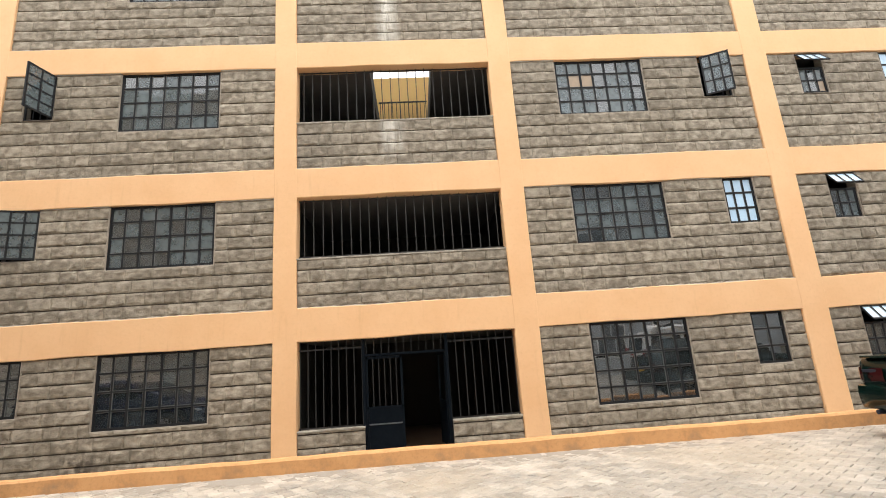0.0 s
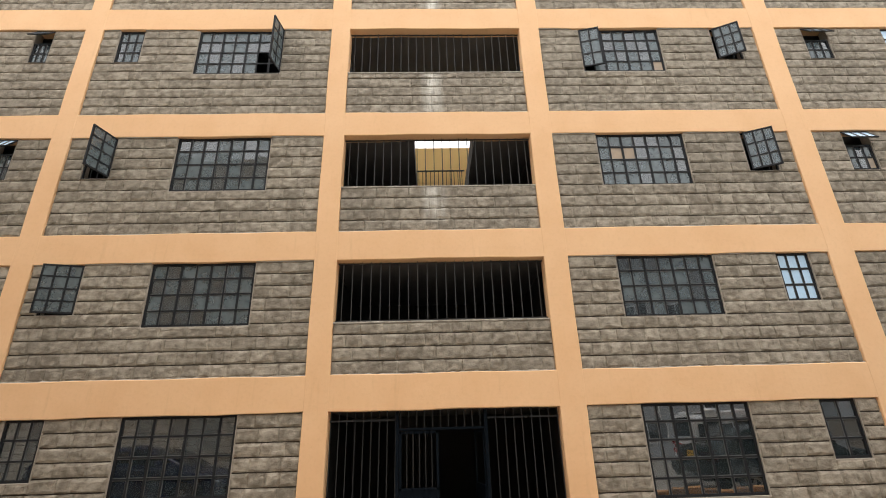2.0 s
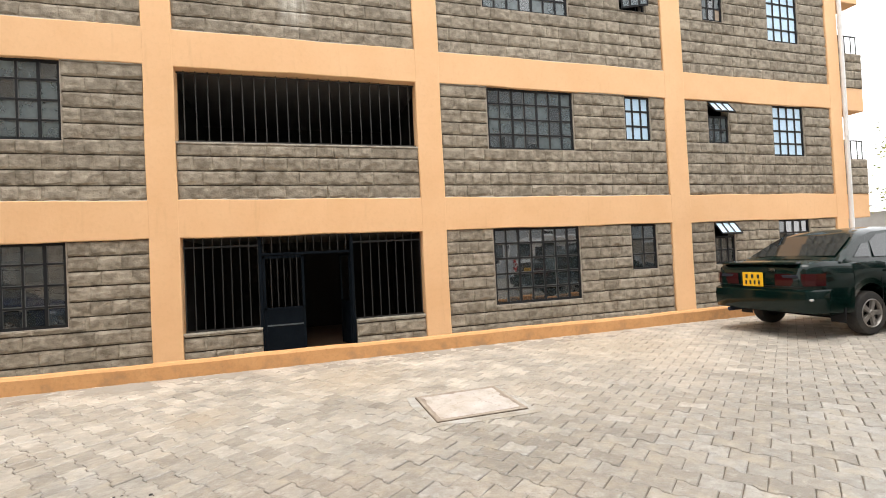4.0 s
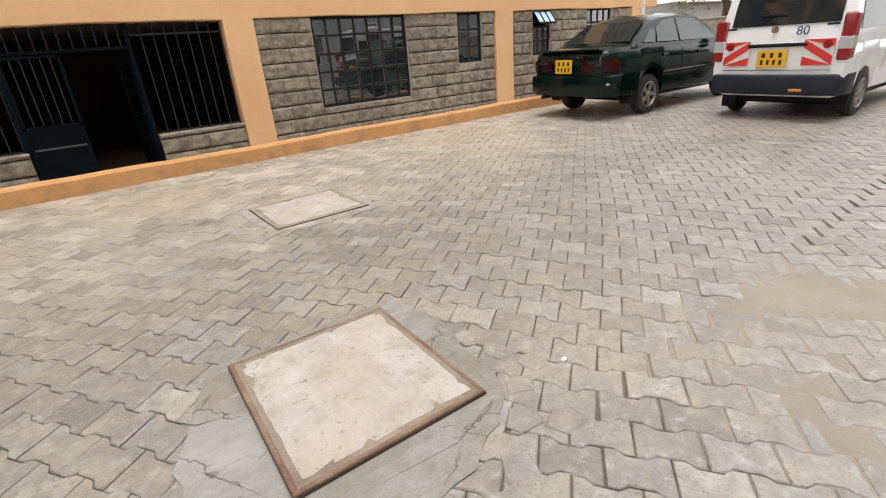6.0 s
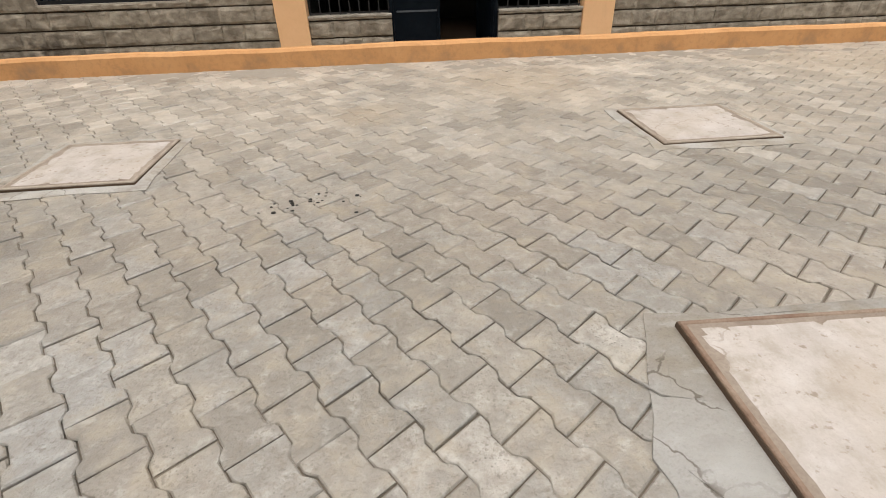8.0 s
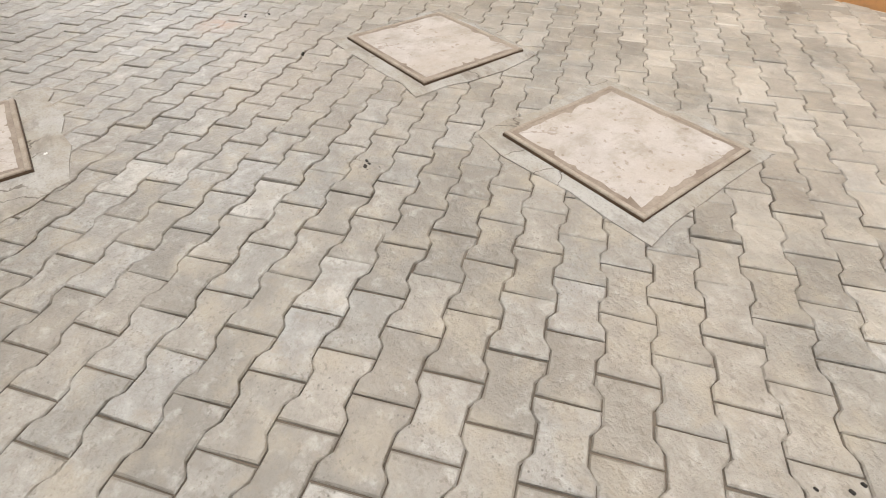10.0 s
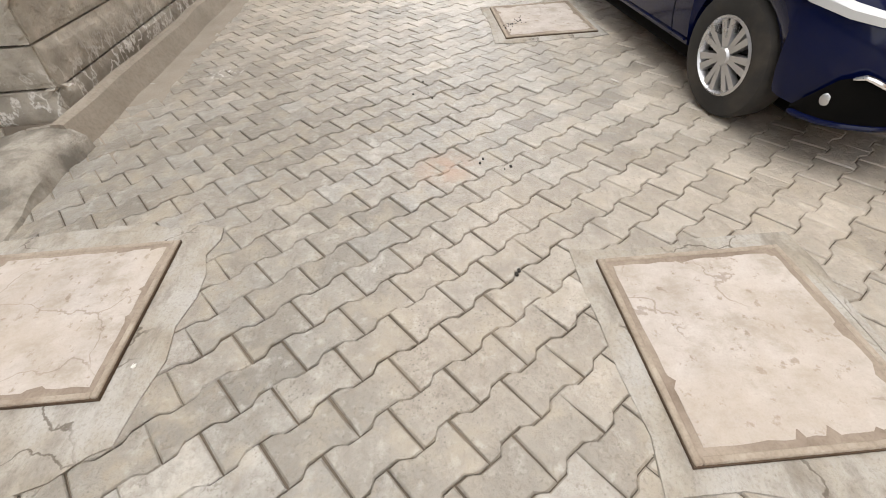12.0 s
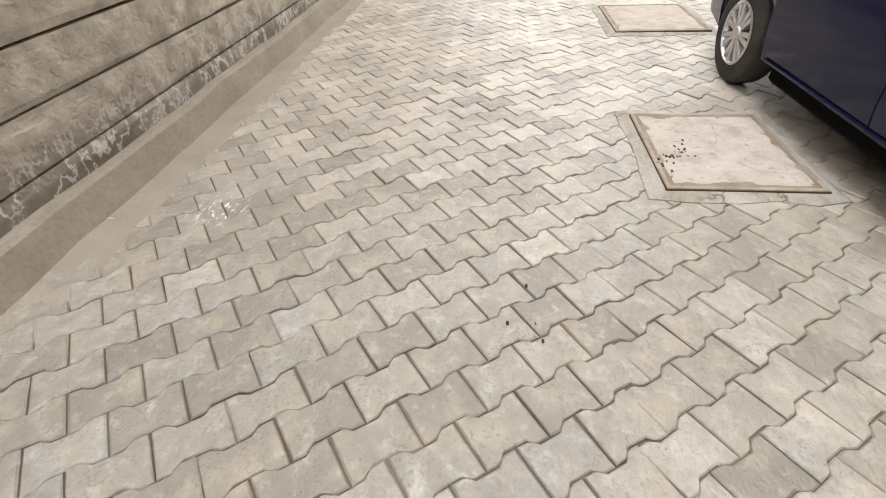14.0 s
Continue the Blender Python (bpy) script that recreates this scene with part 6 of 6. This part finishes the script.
# ---- facade stones that the camera passes nearest ----
for b in near_blocks:
    s = Shape()
    stone(*b, s)
    ob = new("stone", s.mesh("stone", STONE_PIECE, tidy=False))
    ob.parent = wall_ob

# ---- interlocking paving blocks, half-bonded, aslant to the facade ----
PL, PW, ANGLE, ORIGIN = 0.223, 0.1542, 126.8, (-3.896, -6.61)
ca, sa = math.cos(radians(ANGLE)), math.sin(radians(ANGLE))


def drift(x, y):
    """How far the rows wander from true across the yard, as they were laid."""
    x = min(max(x, -6.5), 2.5)
    low = -6.9 - 1.1 * min(max((x + 2) / 3.2, 0.0), 1.0)
    a, b = (x + 2) / 4, (min(max(y, low), -5.7) + 6.5) / 0.8
    terms = (1, a, b, a * a, a * b, b * b, a ** 3, a * a * b, a * b * b, b ** 3)
    dx = sum(c * t for c, t in zip((-0.0074, 0.0062, 0.0041, 0.0238, 0.0182, 0.0002, 0.0182, 0.0208, -0.0673, -0.0092), terms))
    dy = sum(c * t for c, t in zip((-0.0109, -0.0399, 0.0504, 0.0183, 0.0224, -0.0247, 0.0224, -0.005, -0.0162, -0.0253), terms))
    return dx, dy


def paver_outline(inset, ends):
    """Broad ends and a waist, joined by soft steps."""
    a, d, half = 0.0115, 0.017, PL / 2 - ends
    right = [(-half, PW / 2 + a), (-PL / 4 - d, PW / 2 + a), (-PL / 4 - d * 0.2, PW / 2 + a * 0.5), (-PL / 4 + d, PW / 2 - a), (PL / 4 - d, PW / 2 - a), (PL / 4 + d * 0.2, PW / 2 + a * 0.5), (PL / 4 + d, PW / 2 + a), (half, PW / 2 + a)]
    right = [(u, v - inset) for u, v in right]
    return right + [(-u, -v) for u, v in right]


OUT, IN = paver_outline(0.0021, 0.0031), paver_outline(0.0068, 0.0082)


def paver_points(px, py, r):
    """Foot, shoulder and top rings of one block; tilt, level and chipped edges differ from block to block."""
    tx, ty, dz = r.gauss(0, 0.009), r.gauss(0, 0.009), r.gauss(0, 0.0018)
    turn = r.gauss(0, 0.009)
    dx, dy = drift(px, py)
    ex, ey = drift(px + 0.1, py), drift(px, py + 0.1)
    jx, jy = ((ex[0] - dx) * 10, (ex[1] - dy) * 10), ((ey[0] - dx) * 10, (ey[1] - dy) * 10)
    rings = []
    for ring, z, chip in ((OUT, -0.02, 0.0), (OUT, -0.005, 0.0011), (IN, 0.0, 0.0016)):
        for u, v in ring:
            u2, v2 = u - turn * v + r.uniform(-chip, chip), v + turn * u + r.uniform(-chip, chip)
            h = z + (dz + tx * u + ty * v if z > -0.01 else 0)
            ox, oy = u2 * ca + v2 * sa, u2 * sa - v2 * ca
            rings.append((ox + ox * jx[0] + oy * jy[0], oy + ox * jx[1] + oy * jy[1], h))
    return (px + dx, py + dy), rings


FACES = [(a + k, a + (k + 1) % 16, a + 16 + (k + 1) % 16, a + 16 + k) for a in (0, 16) for k in range(16)]
TOP_FACE = tuple(range(32, 48))


def inside(px, py, ring):
    hit = False
    for (ax, ay), (bx, by) in zip(ring, ring[1:] + ring[:1]):
        if (ay > py) != (by > py) and px < (bx - ax) * (py - ay) / (by - ay) + ax:
            hit = not hit
    return hit


pr = random.Random(21)
pavement = tagged(new("pavement"), "grey interlocking concrete block paving, half-bonded aslant", "paving", "", "structure")
verts, faces, singles = [], [], 0
for row in range(-170, 171):
    for col in range(-150, 151):
        u, v = (row + 0.5 * (col % 2)) * PL, col * PW
        # the joint at the origin lies at a block's end
        px, py = ORIGIN[0] + (u + PL / 2) * ca + v * sa, ORIGIN[1] + (u + PL / 2) * sa - v * ca
        if not (-15.5 < px < 15.5 and -17.9 < py < -2.2) or (px < -6.35 and py < -8.35):
            continue
        centre, rings = paver_points(px, py, pr)
        if any(all(inside(centre[0] + eu * ca + ev * sa, centre[1] + eu * sa - ev * ca, ring) for eu, ev in OUT) for ring in APRONS):
            continue
        if singles < 300 and -4.7 < px < -0.5 and -7.35 < py < -4.8:
            me = bpy.data.meshes.new("paver")
            me.from_pydata(rings, [], FACES + [TOP_FACE])
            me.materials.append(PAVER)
            ob = new("paver", me)
            ob.parent = pavement
            ob.location = (*centre, 0)
            singles += 1
        else:
            k = len(verts)
            verts += [(centre[0] + q[0], centre[1] + q[1], q[2]) for q in rings]
            faces += [tuple(k + i for i in f) for f in FACES]
            faces.append(tuple(k + i for i in TOP_FACE))
me = bpy.data.meshes.new("pavers")
me.from_pydata(verts, [], faces)
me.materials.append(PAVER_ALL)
ob = new("pavers", me)
ob.parent = pavement
tagged(ob, "grey concrete paving blocks of the wider yard", "", "", "stuff")
